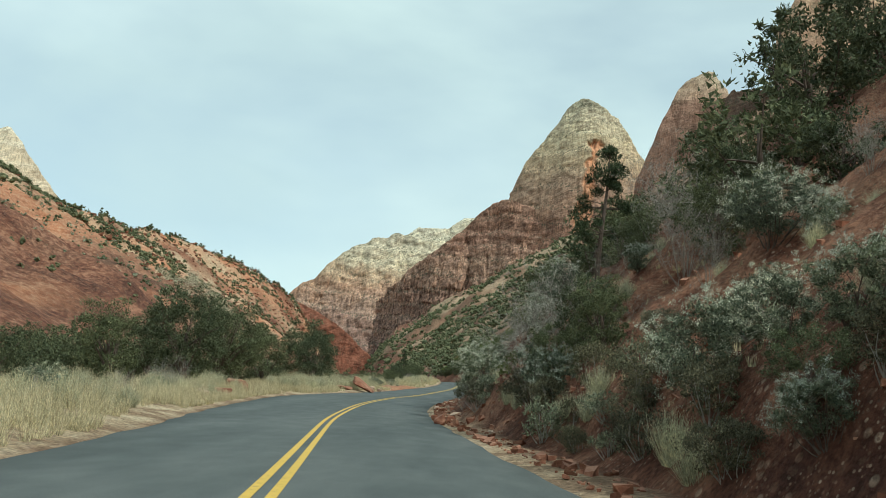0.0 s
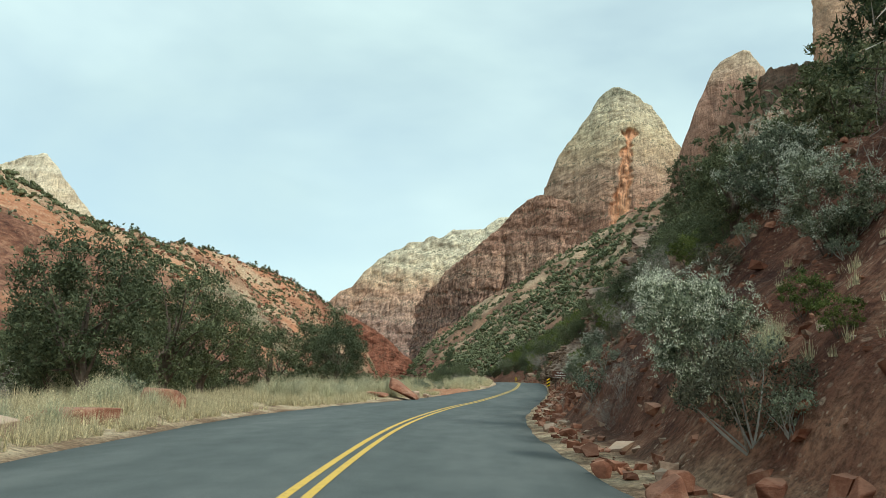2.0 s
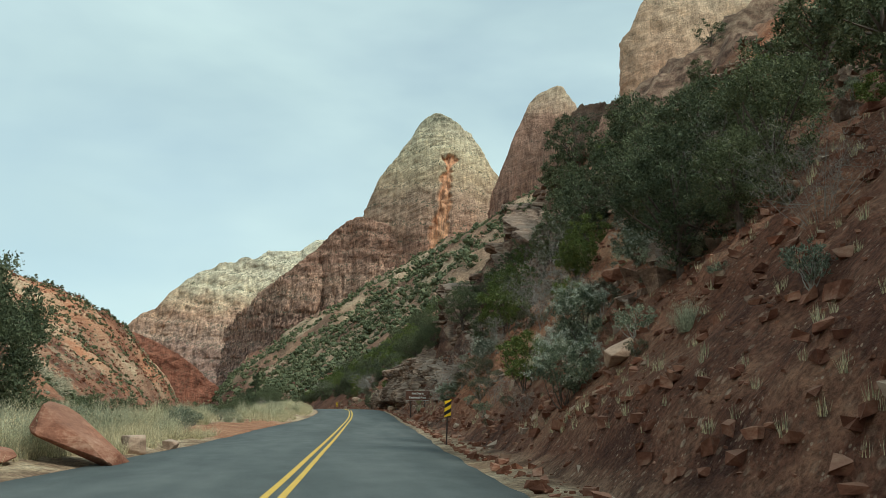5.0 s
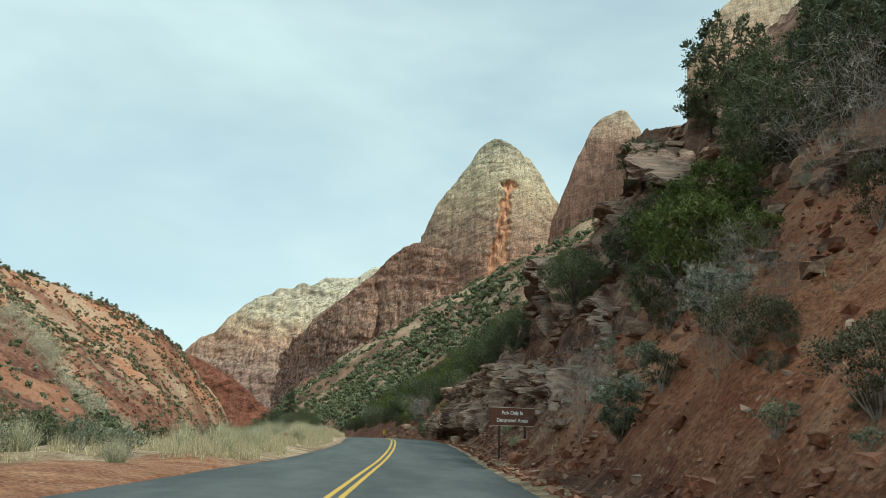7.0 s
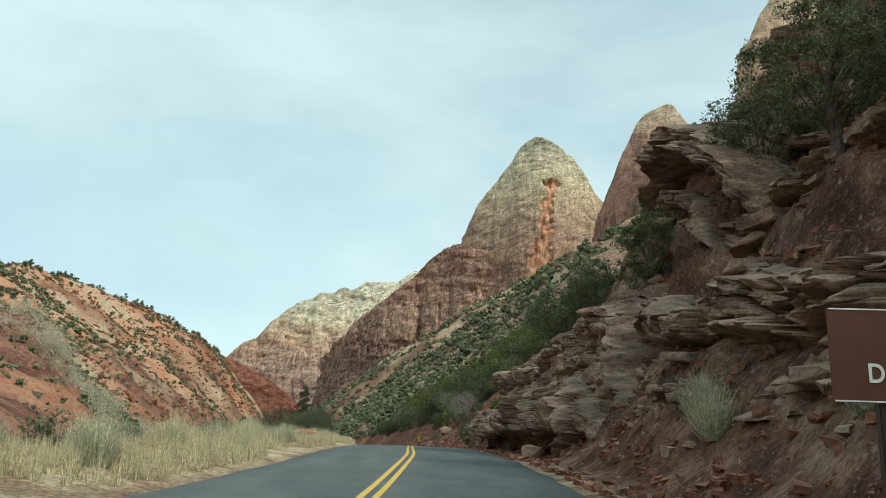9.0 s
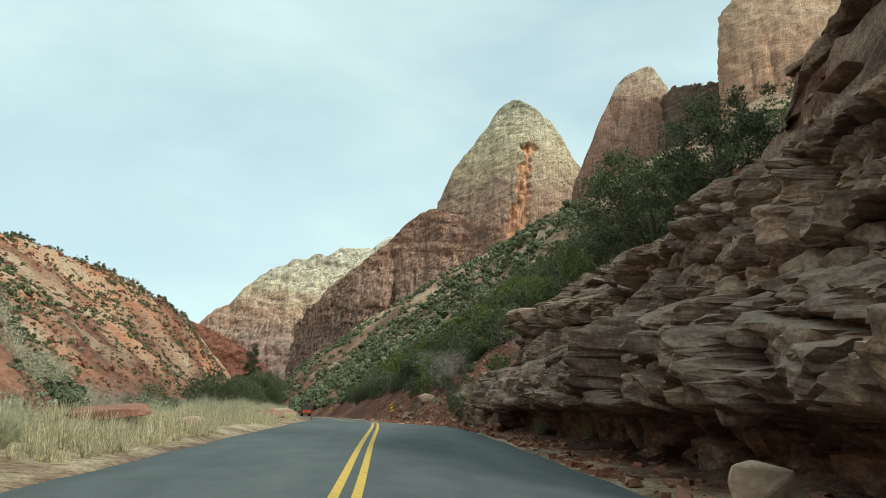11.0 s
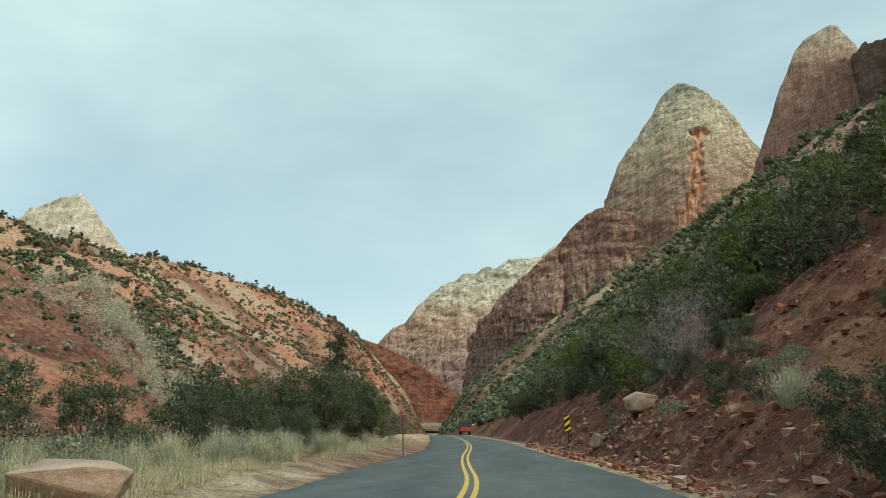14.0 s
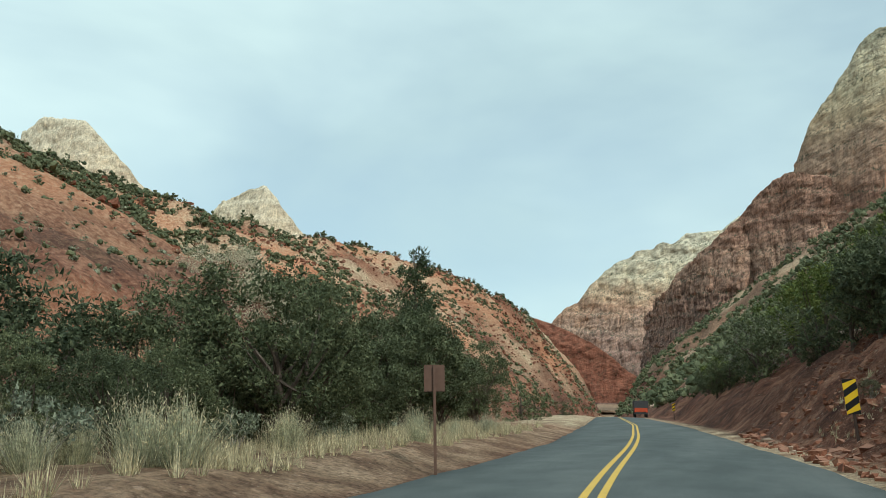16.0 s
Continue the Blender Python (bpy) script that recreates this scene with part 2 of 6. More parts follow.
def ground_material():
    m, n, l, b = material("earth", 0.95, spec=0.1)
    zone = n.new("ShaderNodeVertexColor")
    zone.layer_name = "zone"
    split = n.new("ShaderNodeSeparateColor")
    l.new(zone.outputs[0], split.inputs[0])
    big, mid = noise_tex(n, l, 0.06, 5, kind="world"), noise_tex(n, l, 0.9, 6, kind="world")
    fine = noise_tex(n, l, 9.0, 5, kind="world", rough=0.7)
    strata = noise_tex(n, l, 0.25, 4, kind="world", stretch=(0.25, 0.25, 3.0))
    red = ramp(n, [(0.40, (0.064, 0.030, 0.023)), (0.50, (0.145, 0.064, 0.043)), (0.60, (0.29, 0.150, 0.098))])
    l.new(mixed(n, l, 0.5, big.outputs[0], mid.outputs[0]), red.inputs[0])
    orange = ramp(n, [(0.38, (0.31, 0.122, 0.066)), (0.50, (0.43, 0.195, 0.108)), (0.62, (0.49, 0.30, 0.19))])
    l.new(mixed(n, l, 0.5, strata.outputs[0], mid.outputs[0]), orange.inputs[0])
    tan = ramp(n, [(0.40, (0.29, 0.205, 0.135)), (0.50, (0.44, 0.34, 0.225)), (0.62, (0.57, 0.475, 0.33))])
    l.new(mid.outputs[0], tan.inputs[0])
    rock = ramp(n, [(0.40, (0.062, 0.040, 0.032)), (0.50, (0.18, 0.112, 0.082)), (0.60, (0.36, 0.255, 0.185))])
    l.new(mixed(n, l, 0.55, strata.outputs[0], mid.outputs[0]), rock.inputs[0])
    c = mixed(n, l, split.outputs[2], red.outputs[0], orange.outputs[0])
    c = mixed(n, l, split.outputs[0], c, tan.outputs[0])
    c = mixed(n, l, split.outputs[1], c, rock.outputs[0])
    # pebbles and crumbs of stone, lying in drifts
    for size, share in ((5.0, 0.62), (15.0, 0.75)):
        cell = n.new("ShaderNodeTexVoronoi")
        cell.inputs["Scale"].default_value = size
        place = n.new("ShaderNodeNewGeometry")
        l.new(place.outputs["Position"], cell.inputs["Vector"])
        lump = ramp(n, [(0.26, (share,) * 3), (0.36, (0, 0, 0))])
        l.new(cell.outputs["Distance"], lump.inputs[0])
        drift = ramp(n, [(0.44, (0, 0, 0)), (0.60, (1, 1, 1))])
        l.new(noise_tex(n, l, 0.16 * size, 4, kind="world").outputs[0], drift.inputs[0])
        pick = n.new("ShaderNodeSeparateColor")
        l.new(cell.outputs["Color"], pick.inputs[0])
        stone = ramp(n, [(0.0, (0.10, 0.058, 0.045)), (0.55, (0.27, 0.165, 0.115)), (1.0, (0.52, 0.40, 0.30))])
        l.new(pick.outputs[0], stone.inputs[0])
        c = mixed(n, l, mixed(n, l, 1.0, lump.outputs[0], drift.outputs[0], "MULTIPLY"), c, stone.outputs[0])
    speck = ramp(n, [(0.38, (0.55, 0.53, 0.52)), (0.5, (1, 1, 1)), (0.62, (1.4, 1.35, 1.3))])
    l.new(fine.outputs[0], speck.inputs[0])
    l.new(mixed(n, l, 0.85, c, speck.outputs[0], "MULTIPLY"), b.inputs["Base Color"])
    bump(n, l, b, mixed(n, l, 0.5, mid.outputs[0], fine.outputs[0]), 1.0, 0.25)
    return m


def cliff_material(name, bands, streak=0.5, scale=1.0, shrub=0.5, bedding=0.6, blotchy=0.85, cracks=0.4, seams=0.4):
    """Banded sandstone: bands are (height share, colour) from foot to top."""
    m, n, l, b = material(name, 0.95, spec=0.1)
    at = n.new("ShaderNodeVertexColor")
    at.layer_name = "zone"
    split = n.new("ShaderNodeSeparateColor")
    l.new(at.outputs[0], split.inputs[0])
    warp = noise_tex(n, l, 0.012, 6, kind="world", rough=0.65)
    add, off = n.new("ShaderNodeMath"), n.new("ShaderNodeMath")
    add.operation, off.operation = "MULTIPLY_ADD", "SUBTRACT"
    l.new(warp.outputs[0], add.inputs[0])
    add.inputs[1].default_value = 0.30
    l.new(split.outputs[0], off.inputs[0])
    off.inputs[1].default_value = 0.15
    l.new(off.outputs[0], add.inputs[2])
    band = ramp(n, bands)
    l.new(add.outputs[0], band.inputs[0])
    # thin beds, some level and some slanting, patch by patch
    level = noise_tex(n, l, 0.10 * scale, 8, kind="world", stretch=(0.16, 0.16, 2.0), rough=0.75)
    turn = n.new("ShaderNodeMapping")
    turn.inputs["Rotation"].default_value = (0.0, 0.42, 0.3)
    pos = n.new("ShaderNodeNewGeometry")
    l.new(pos.outputs["Position"], turn.inputs[0])
    slant = noise_tex(n, l, 0.08 * scale, 8, vector=turn.outputs[0], stretch=(0.14, 0.14, 2.2), rough=0.75)
    which = ramp(n, [(0.40, (0, 0, 0)), (0.48, (1, 1, 1))])
    l.new(noise_tex(n, l, 0.022 * scale, 3, kind="world").outputs[0], which.inputs[0])
    beds = mixed(n, l, which.outputs[0], level.outputs[0], slant.outputs[0])
    bed = ramp(n, [(0.40, (0.54, 0.52, 0.51)), (0.47, (1.02, 1.02, 1.02)), (0.60, (1.32, 1.31, 1.29))])
    l.new(beds, bed.inputs[0])
    blotch = ramp(n, [(0.41, (0.66, 0.63, 0.62)), (0.49, (1.06, 1.05, 1.05)), (0.58, (1.32, 1.28, 1.22))])
    l.new(noise_tex(n, l, 0.05 * scale, 8, kind="world", rough=0.8).outputs[0], blotch.inputs[0])
    falls = noise_tex(n, l, 0.06 * scale, 7, kind="world", stretch=(1.7, 1.7, 0.16), rough=0.72)
    varnish = ramp(n, [(0.42, (0.30, 0.27, 0.29)), (0.50, (1, 1, 1)), (0.62, (1.22, 1.08, 0.98))])
    l.new(falls.outputs[0], varnish.inputs[0])
    c = mixed(n, l, bedding, band.outputs[0], bed.outputs[0], "MULTIPLY")
    c = mixed(n, l, blotchy, c, blotch.outputs[0], "MULTIPLY")
    low = ramp(n, [(0.0, (streak,) * 3), (0.45, (streak * 0.8,) * 3), (0.62, (streak * 0.12,) * 3)])
    l.new(add.outputs[0], low.inputs[0])
    c = mixed(n, l, low.outputs[0], c, varnish.outputs[0], "MULTIPLY")
    # upright joints and slanting bedding seams, as thin wandering lines
    joint = ramp(n, [(0.40, (1, 1, 1)), (0.415, (0.35, 0.32, 0.32)), (0.43, (1, 1, 1)), (0.49, (1.05, 1.04, 1.03)), (0.505, (0.30, 0.27, 0.27)), (0.52, (1, 1, 1)), (0.585, (0.42, 0.38, 0.37)), (0.60, (1.1, 1.08, 1.05))])
    l.new(noise_tex(n, l, 0.03 * scale, 5, kind="world", stretch=(1.6, 1.6, 0.22), rough=0.6).outputs[0], joint.inputs[0])
    seam = ramp(n, [(0.39, (1, 1, 1)), (0.41, (0.55, 0.50, 0.48)), (0.43, (1, 1, 1)), (0.485, (1.04, 1.04, 1.03)), (0.50, (0.48, 0.44, 0.43)), (0.515, (1, 1, 1)), (0.57, (0.60, 0.55, 0.53)), (0.585, (1.08, 1.07, 1.05))])
    l.new(noise_tex(n, l, 0.05 * scale, 5, vector=turn.outputs[0], stretch=(0.12, 0.12, 1.5), rough=0.6).outputs[0], seam.inputs[0])
    c = mixed(n, l, cracks, c, joint.outputs[0], "MULTIPLY")
    c = mixed(n, l, seams, c, seam.outputs[0], "MULTIPLY")
    growth = noise_tex(n, l, 0.14 * scale, 6, kind="world", rough=0.8)
    green = ramp(n, [(0.575 - 0.05 * shrub, (0, 0, 0)), (0.62 - 0.05 * shrub, (1, 1, 1))])
    l.new(growth.outputs[0], green.inputs[0])
    where = mixed(n, l, 1.0, green.outputs[0], split.outputs[1], "MULTIPLY")
    c = mixed(n, l, mixed(n, l, shrub, (0, 0, 0), where), c, (0.085, 0.095, 0.065))
    c = mixed(n, l, split.outputs[2], c, mixed(n, l, 0.7, mixed(n, l, 0.75, (0.60, 0.33, 0.20), varnish.outputs[0], "MULTIPLY"), blotch.outputs[0], "MULTIPLY"))
    l.new(c, b.inputs["Base Color"])
    bump(n, l, b, mixed(n, l, 0.45, beds, falls.outputs[0]), 0.4 + 0.6 * bedding, 8.0)
    return m


def rock_material(name, dark, mid, light, bed=3.0):
    m, n, l, b = material(name, 0.9, spec=0.15)
    a = noise_tex(n, l, 1.3, 6, kind="world", stretch=(1, 1, bed), rough=0.65)
    f = noise_tex(n, l, 11.0, 5, kind="world", rough=0.7)
    per = n.new("ShaderNodeObjectInfo")
    isl = n.new("ShaderNodeNewGeometry")
    r = ramp(n, [(0.36, dark), (0.50, mid), (0.66, light)])
    l.new(mixed(n, l, 0.35, a.outputs[0], f.outputs[0]), r.inputs[0])
    shade = ramp(n, [(0.0, (0.68, 0.64, 0.64)), (1.0, (1.28, 1.22, 1.16))])
    l.new(mixed(n, l, 0.5, per.outputs["Random"], isl.outputs["Random Per Island"]), shade.inputs[0])
    c = mixed(n, l, 1.0, r.outputs[0], shade.outputs[0], "MULTIPLY")
    tint = ramp(n, [(0.36, (0.72, 0.66, 0.64)), (0.5, (1, 1, 1)), (0.64, (1.24, 1.12, 1.04))])
    l.new(noise_tex(n, l, 0.55, 3, kind="world").outputs[0], tint.inputs[0])
    c = mixed(n, l, 0.9, c, tint.outputs[0], "MULTIPLY")
    # paler colour on faces that point upwards
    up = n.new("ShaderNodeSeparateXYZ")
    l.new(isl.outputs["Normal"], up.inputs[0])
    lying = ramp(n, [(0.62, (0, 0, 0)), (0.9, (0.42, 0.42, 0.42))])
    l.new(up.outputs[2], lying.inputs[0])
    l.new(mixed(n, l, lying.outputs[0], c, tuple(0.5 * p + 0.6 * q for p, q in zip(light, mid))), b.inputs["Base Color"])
    bump(n, l, b, mixed(n, l, 0.4, a.outputs[0], f.outputs[0]), 0.8, 0.07)
    return m


def leaf_material(name, a, c, rough=0.7, through_light=0.25):
    m, n, l, b = material(name, rough, spec=0.2)
    isl, per = n.new("ShaderNodeNewGeometry"), n.new("ShaderNodeObjectInfo")
    patch = noise_tex(n, l, 1.4, 3, kind="world")
    v = mixed(n, l, 0.45, isl.outputs["Random Per Island"], patch.outputs[0])
    r = ramp(n, [(0.2, a), (0.8, c)])
    l.new(v, r.inputs[0])
    shade = ramp(n, [(0.0, (0.78, 0.8, 0.8)), (1.0, (1.2, 1.15, 1.05))])
    l.new(per.outputs["Random"], shade.inputs[0])
    col = mixed(n, l, 1.0, r.outputs[0], shade.outputs[0], "MULTIPLY")
    sprig = ramp(n, [(0.40, (0.45, 0.47, 0.45)), (0.52, (1, 1, 1)), (0.62, (1.45, 1.42, 1.35))])
    l.new(noise_tex(n, l, 13.0, 4, kind="world", rough=0.7).outputs[0], sprig.inputs[0])
    col = mixed(n, l, 0.9, col, sprig.outputs[0], "MULTIPLY")
    l.new(col, b.inputs["Base Color"])
    glow = n.new("ShaderNodeBsdfTranslucent")
    l.new(col, glow.inputs[0])
    mix = n.new("ShaderNodeMixShader")
    mix.inputs[0].default_value = through_light
    l.new(b.outputs[0], mix.inputs[1])
    l.new(glow.outputs[0], mix.inputs[2])
    l.new(mix.outputs[0], n["Material Output"].inputs[0])
    return m


def plain(name, colour, rough=0.6, metal=0.0, wear=0.25, scale=6.0):
    m, n, l, b = material(name, rough, metal)
    a = noise_tex(n, l, scale, 5)
    r = ramp(n, [(0.3, tuple(v * (1 - wear) for v in colour)), (0.7, tuple(v * (1 + wear) for v in colour))])
    l.new(a.outputs[0], r.inputs[0])
    l.new(r.outputs[0], b.inputs["Base Color"])
    return m


def asphalt_material():
    m, n, l, b = material("asphalt", 0.82, spec=0.22)
    grit, patch = noise_tex(n, l, 60, 3, kind="world", rough=0.8), noise_tex(n, l, 0.35, 5, kind="world", stretch=(1.6, 0.25, 1))
    stain = noise_tex(n, l, 1.7, 5, kind="world", stretch=(1, 0.5, 1))
    r = ramp(n, [(0.38, (0.066, 0.077, 0.076)), (0.5, (0.088, 0.100, 0.098)), (0.64, (0.116, 0.127, 0.123))])
    l.new(mixed(n, l, 0.4, patch.outputs[0], stain.outputs[0]), r.inputs[0])
    s = ramp(n, [(0.3, (0.75, 0.75, 0.75)), (0.7, (1.25, 1.25, 1.25))])
    l.new(grit.outputs[0], s.inputs[0])
    l.new(mixed(n, l, 0.8, r.outputs[0], s.outputs[0], "MULTIPLY"), b.inputs["Base Color"])
    bump(n, l, b, grit.outputs[0], 0.35, 0.01)
    return m


def line_material():
    m, n, l, b = material("road_paint", 0.6)
    wear = noise_tex(n, l, 9, 6, kind="world", rough=0.75)
    r = ramp(n, [(0.33, (0.30, 0.20, 0.07)), (0.43, (0.56, 0.36, 0.055)), (0.7, (0.68, 0.45, 0.075))])
    l.new(wear.outputs[0], r.inputs[0])
    l.new(r.outputs[0], b.inputs["Base Color"])
    return m


EARTH, ASPHALT, PAINT = ground_material(), asphalt_material(), line_material()
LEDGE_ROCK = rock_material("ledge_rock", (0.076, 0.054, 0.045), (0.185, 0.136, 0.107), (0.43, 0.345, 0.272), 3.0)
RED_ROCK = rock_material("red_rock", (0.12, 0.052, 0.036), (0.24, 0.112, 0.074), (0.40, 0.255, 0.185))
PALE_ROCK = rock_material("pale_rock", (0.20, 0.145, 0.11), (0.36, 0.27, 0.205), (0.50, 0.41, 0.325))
JUNIPER = leaf_material("juniper_foliage", (0.052, 0.072, 0.040), (0.175, 0.198, 0.112))
PINE = leaf_material("pine_needles", (0.030, 0.048, 0.028), (0.095, 0.125, 0.062))
SCRUB = leaf_material("far_scrub_foliage", (0.070, 0.092, 0.052), (0.200, 0.220, 0.128))
LIVE_GREEN = leaf_material("bright_foliage", (0.060, 0.092, 0.026), (0.19, 0.225, 0.070))
SAGE = leaf_material("sage_foliage", (0.10, 0.125, 0.085), (0.36, 0.39, 0.29))
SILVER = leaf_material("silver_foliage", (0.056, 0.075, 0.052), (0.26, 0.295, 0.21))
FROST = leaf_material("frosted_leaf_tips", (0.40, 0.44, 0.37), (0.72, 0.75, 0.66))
BRUSH = leaf_material("brush_foliage", (0.045, 0.048, 0.032), (0.22, 0.21, 0.14))
PALE_TWIG = leaf_material("pale_twigs", (0.36, 0.335, 0.26), (0.64, 0.61, 0.49))
GREY_TWIG = plain("grey_twigs", (0.31, 0.285, 0.25), 0.9)
DRY_GRASS = leaf_material("dry_grass_blades", (0.40, 0.355, 0.235), (0.68, 0.62, 0.45), 0.8, 0.35)
STRAW = leaf_material("rabbitbrush_stems", (0.38, 0.39, 0.28), (0.66, 0.66, 0.50), 0.8, 0.35)
BARK = plain("bark", (0.11, 0.085, 0.068), 0.95, wear=0.45)
SIGN_BROWN = plain("brown_sign_face", (0.115, 0.050, 0.032), 0.45, wear=0.08)
SIGN_BACK = plain("brown_sign_back", (0.13, 0.075, 0.055), 0.6, wear=0.15)
SIGN_WHITE = plain("white_lettering", (0.78, 0.78, 0.74), 0.5, wear=0.04)
STEEL_DARK = plain("brown_post", (0.055, 0.035, 0.028), 0.6, wear=0.2)
YELLOW = plain("marker_yellow", (0.72, 0.46, 0.02), 0.4, wear=0.08)
BLACK = plain("marker_black", (0.012, 0.012, 0.013), 0.4, wear=0.2)


# ---- building helpers ----
def mesh(name, verts, faces, mat=None, smooth=False):
    me = bpy.data.meshes.new(name)
    V = np.asarray(verts, np.float32)
    if isinstance(faces, np.ndarray):
        sizes, flat = np.full(len(faces), faces.shape[1]), faces.ravel()
    else:
        sizes = np.array([len(f) for f in faces])
        flat = np.fromiter((i for f in faces for i in f), np.int64, int(sizes.sum()))
    me.vertices.add(len(V))
    me.vertices.foreach_set("co", V.ravel())
    me.loops.add(len(flat))
    me.loops.foreach_set("vertex_index", flat.astype(np.int32))
    me.polygons.add(len(sizes))
    me.polygons.foreach_set("loop_start", (np.cumsum(sizes) - sizes).astype(np.int32))
    me.polygons.foreach_set("use_smooth", np.full(len(sizes), smooth))
    if mat:
        me.materials.append(mat)
    me.update(calc_edges=True)
    return me


def part(name, data, parent=None, label=""):
    """Links a mesh, or the mesh of a bmesh, as one part of a thing."""
    ob = new(name, data)
    ob.parent = parent
    return tagged(ob, label)


def thing(name, label, category, group="", kind="", at=None, data=None):
    ob = new(name, data)
    if at is not None:
        ob.matrix_world = at
    return tagged(ob, label, category, group, kind)


def grid_faces(rows, cols, closed=False):
    i, j = np.meshgrid(np.arange(rows - 1), np.arange(cols if closed else cols - 1), indexing="ij")
    a, b = i * cols + j, i * cols + (j + 1) % cols
    return np.stack([a, b, b + cols, a + cols], -1).reshape(-1, 4)


def sheet(name, P, mat, smooth=True, closed=False):
    rows, cols = P.shape[:2]
    return mesh(name, P.reshape(-1, 3), grid_faces(rows, cols, closed), mat, smooth)


def zone_colours(me, rgb):
    layer = me.color_attributes.new("zone", "FLOAT_COLOR", "POINT")
    layer.data.foreach_set("color", np.concatenate([np.clip(rgb, 0, 1), np.ones((len(rgb), 1))], 1).astype(np.float32).ravel())


def floor_at(x, y):
    return float(ground_height(np.array([x]), np.array([y]))[0])


# ---- ground ----
def spaced(parts):
    return np.concatenate([np.arange(a, b, s) for a, b, s in parts])


gu = np.concatenate([-spaced([(6, 16, 0.6), (16, 60, 2.0), (60, 300, 3.8), (300, 900, 30), (900, 4200, 300)])[::-1],
                     np.arange(-5.4, 5.4, 0.45),
                     spaced([(5.4, 14, 0.38), (14, 40, 0.9), (40, 120, 2.8), (120, 400, 9), (400, 900, 30), (900, 4200, 300)])])
gv = np.concatenate([spaced([(-900, -60, 60), (-60, -4, 3), (-4, 225, 0.62), (225, 330, 2.2), (330, 820, 6), (820, 1500, 16), (1500, 4600, 120)])])
GX, GY = np.meshgrid(gu, gv)
GX = GX + centre(np.clip(GY, -80, 900)) * (np.abs(GX) < 400)
GZ = ground_height(GX, GY)
ground_mesh = sheet("ground", np.stack([GX, GY, GZ], -1), EARTH)
gl = edge_left(np.clip(GY, -80, 900)) - GX
gr = GX - edge_right(np.clip(GY, -80, 900))
slope = np.hypot(*np.gradient(GZ, gv, gu))
fu = (foot_left(np.clip(GY, -200, 2600)) - GX) / (foot_left(np.clip(GY, -200, 2600)) - ridge_x(np.clip(GY, -300, 2600)))
patchy = 0.5 + 0.5 * fbm(GX / 40, GY / 40, 3.0, 4)
tan_zone = step(-0.3, 0.5, gl) * (1 - step(7, 15, gl)) + 0.45 * step(5, 12, gl) * (1 - step(-0.15, 0.05, fu)) + step(0.05, 0.4, fu) * 0.55 * step(0.45, 0.8, patchy) + (1 - step(0.6, 1.4, gr)) * (gr > -0.5) * 0.75
tan_zone = tan_zone + 0.5 * step(8, 20, gr) * step(0.4, 0.75, patchy) + 0.45 * step(20, 60, gr) * (1 - 0.6 * step(300, 420, GY)) + 0.5 * step(0.1, 0.5, fbm(GX / 14, GY / 14, 6.0, 4)) * step(0.1, 0.3, fu)
rock_zone = step(1.1, 2.6, gr) * step(100, 112, GY) * (1 - step(168, 176, GY)) * (0.9 - 0.45 * step(-0.1, 0.4, fbm(GX / 5, GY / 5, 4.5, 3)))
orange_zone = step(0.1, 0.55, fu + 0.25 * fbm(GX / 30, GY / 30, 1.5, 3)) * (0.25 + 0.75 * step(0.35, 0.65, 0.5 + 0.5 * fbm(GX / 70, GY / 70, 8.0, 3))) + step(162, 168, GY) * (1 - step(180, 190, GY)) * step(2, 4.5, gr) * 0.6 + step(52, 64, GY) * (1 - step(96, 108, GY)) * step(1.2, 3.0, gr) * (0.25 + 0.5 * step(77, 84, GY))
bare_red = step(76, 80, GY) * (1 - step(98, 103, GY)) * (gl > -0.3) * (1 - step(2.5, 4, gl))
worn = 0.6 * step(178, 188, GY) * (1 - step(225, 240, GY)) * (gl > -0.3) * (1 - step(3.5, 6, gl))
tan_zone = tan_zone * (1 - worn)
tan_zone, orange_zone = tan_zone * (1 - 0.8 * bare_red), np.maximum(orange_zone, 0.9 * bare_red)
front = step(4, 22, gully_line(GX) - GY) * step(0.0, 0.1, fu) * (1 - step(0.50, 0.64, fu)) * (GX < -40)
tan_zone = tan_zone * (1 - 0.85 * front)
orange_zone = orange_zone * (1 - front) + front * (step(0.1, 0.5, fbm(GX / 25, GY / 40, 2.5, 3)) * 0.6 + 0.8 * step(0.28, 0.5, fu))
zone_colours(ground_mesh, np.stack([tan_zone, rock_zone, orange_zone], -1).reshape(-1, 3))
ground = thing("ground", "red earth canyon slopes with tan grassy verge", "ground", kind="structure", data=ground_mesh)

# ---- road ----
ry = np.concatenate([np.arange(-60, 260, 0.8), np.arange(260, 620, 5)])
ruu = np.linspace(0, 1, 9)
rl, rr, rc, rz = edge_left(ry), edge_right(ry), centre(ry), road_z(ry)
wob_l, wob_r = 0.07 * fbm(ry / 1.7, 0 * ry + 2.0, 0, 3), 0.07 * fbm(ry / 1.7, 0 * ry + 7.0, 0, 3)
RX = (rl + wob_l)[:, None] * (1 - ruu) + (rr + wob_r)[:, None] * ruu
crown = 0.05 * (1 - (2 * ruu - 1) ** 2)
RP = np.stack([RX, np.repeat(ry[:, None], 9, 1), rz[:, None] + crown - 0.02], -1)
low_l, low_r = RP[:, :1] - [0.06, 0, 0.12], RP[:, -1:] - [-0.06, 0, 0.12]
road = thing("road", "dark grey asphalt two-lane canyon road", "road", kind="structure", data=sheet("road", np.concatenate([low_l, RP, low_r], 1), ASPHALT))
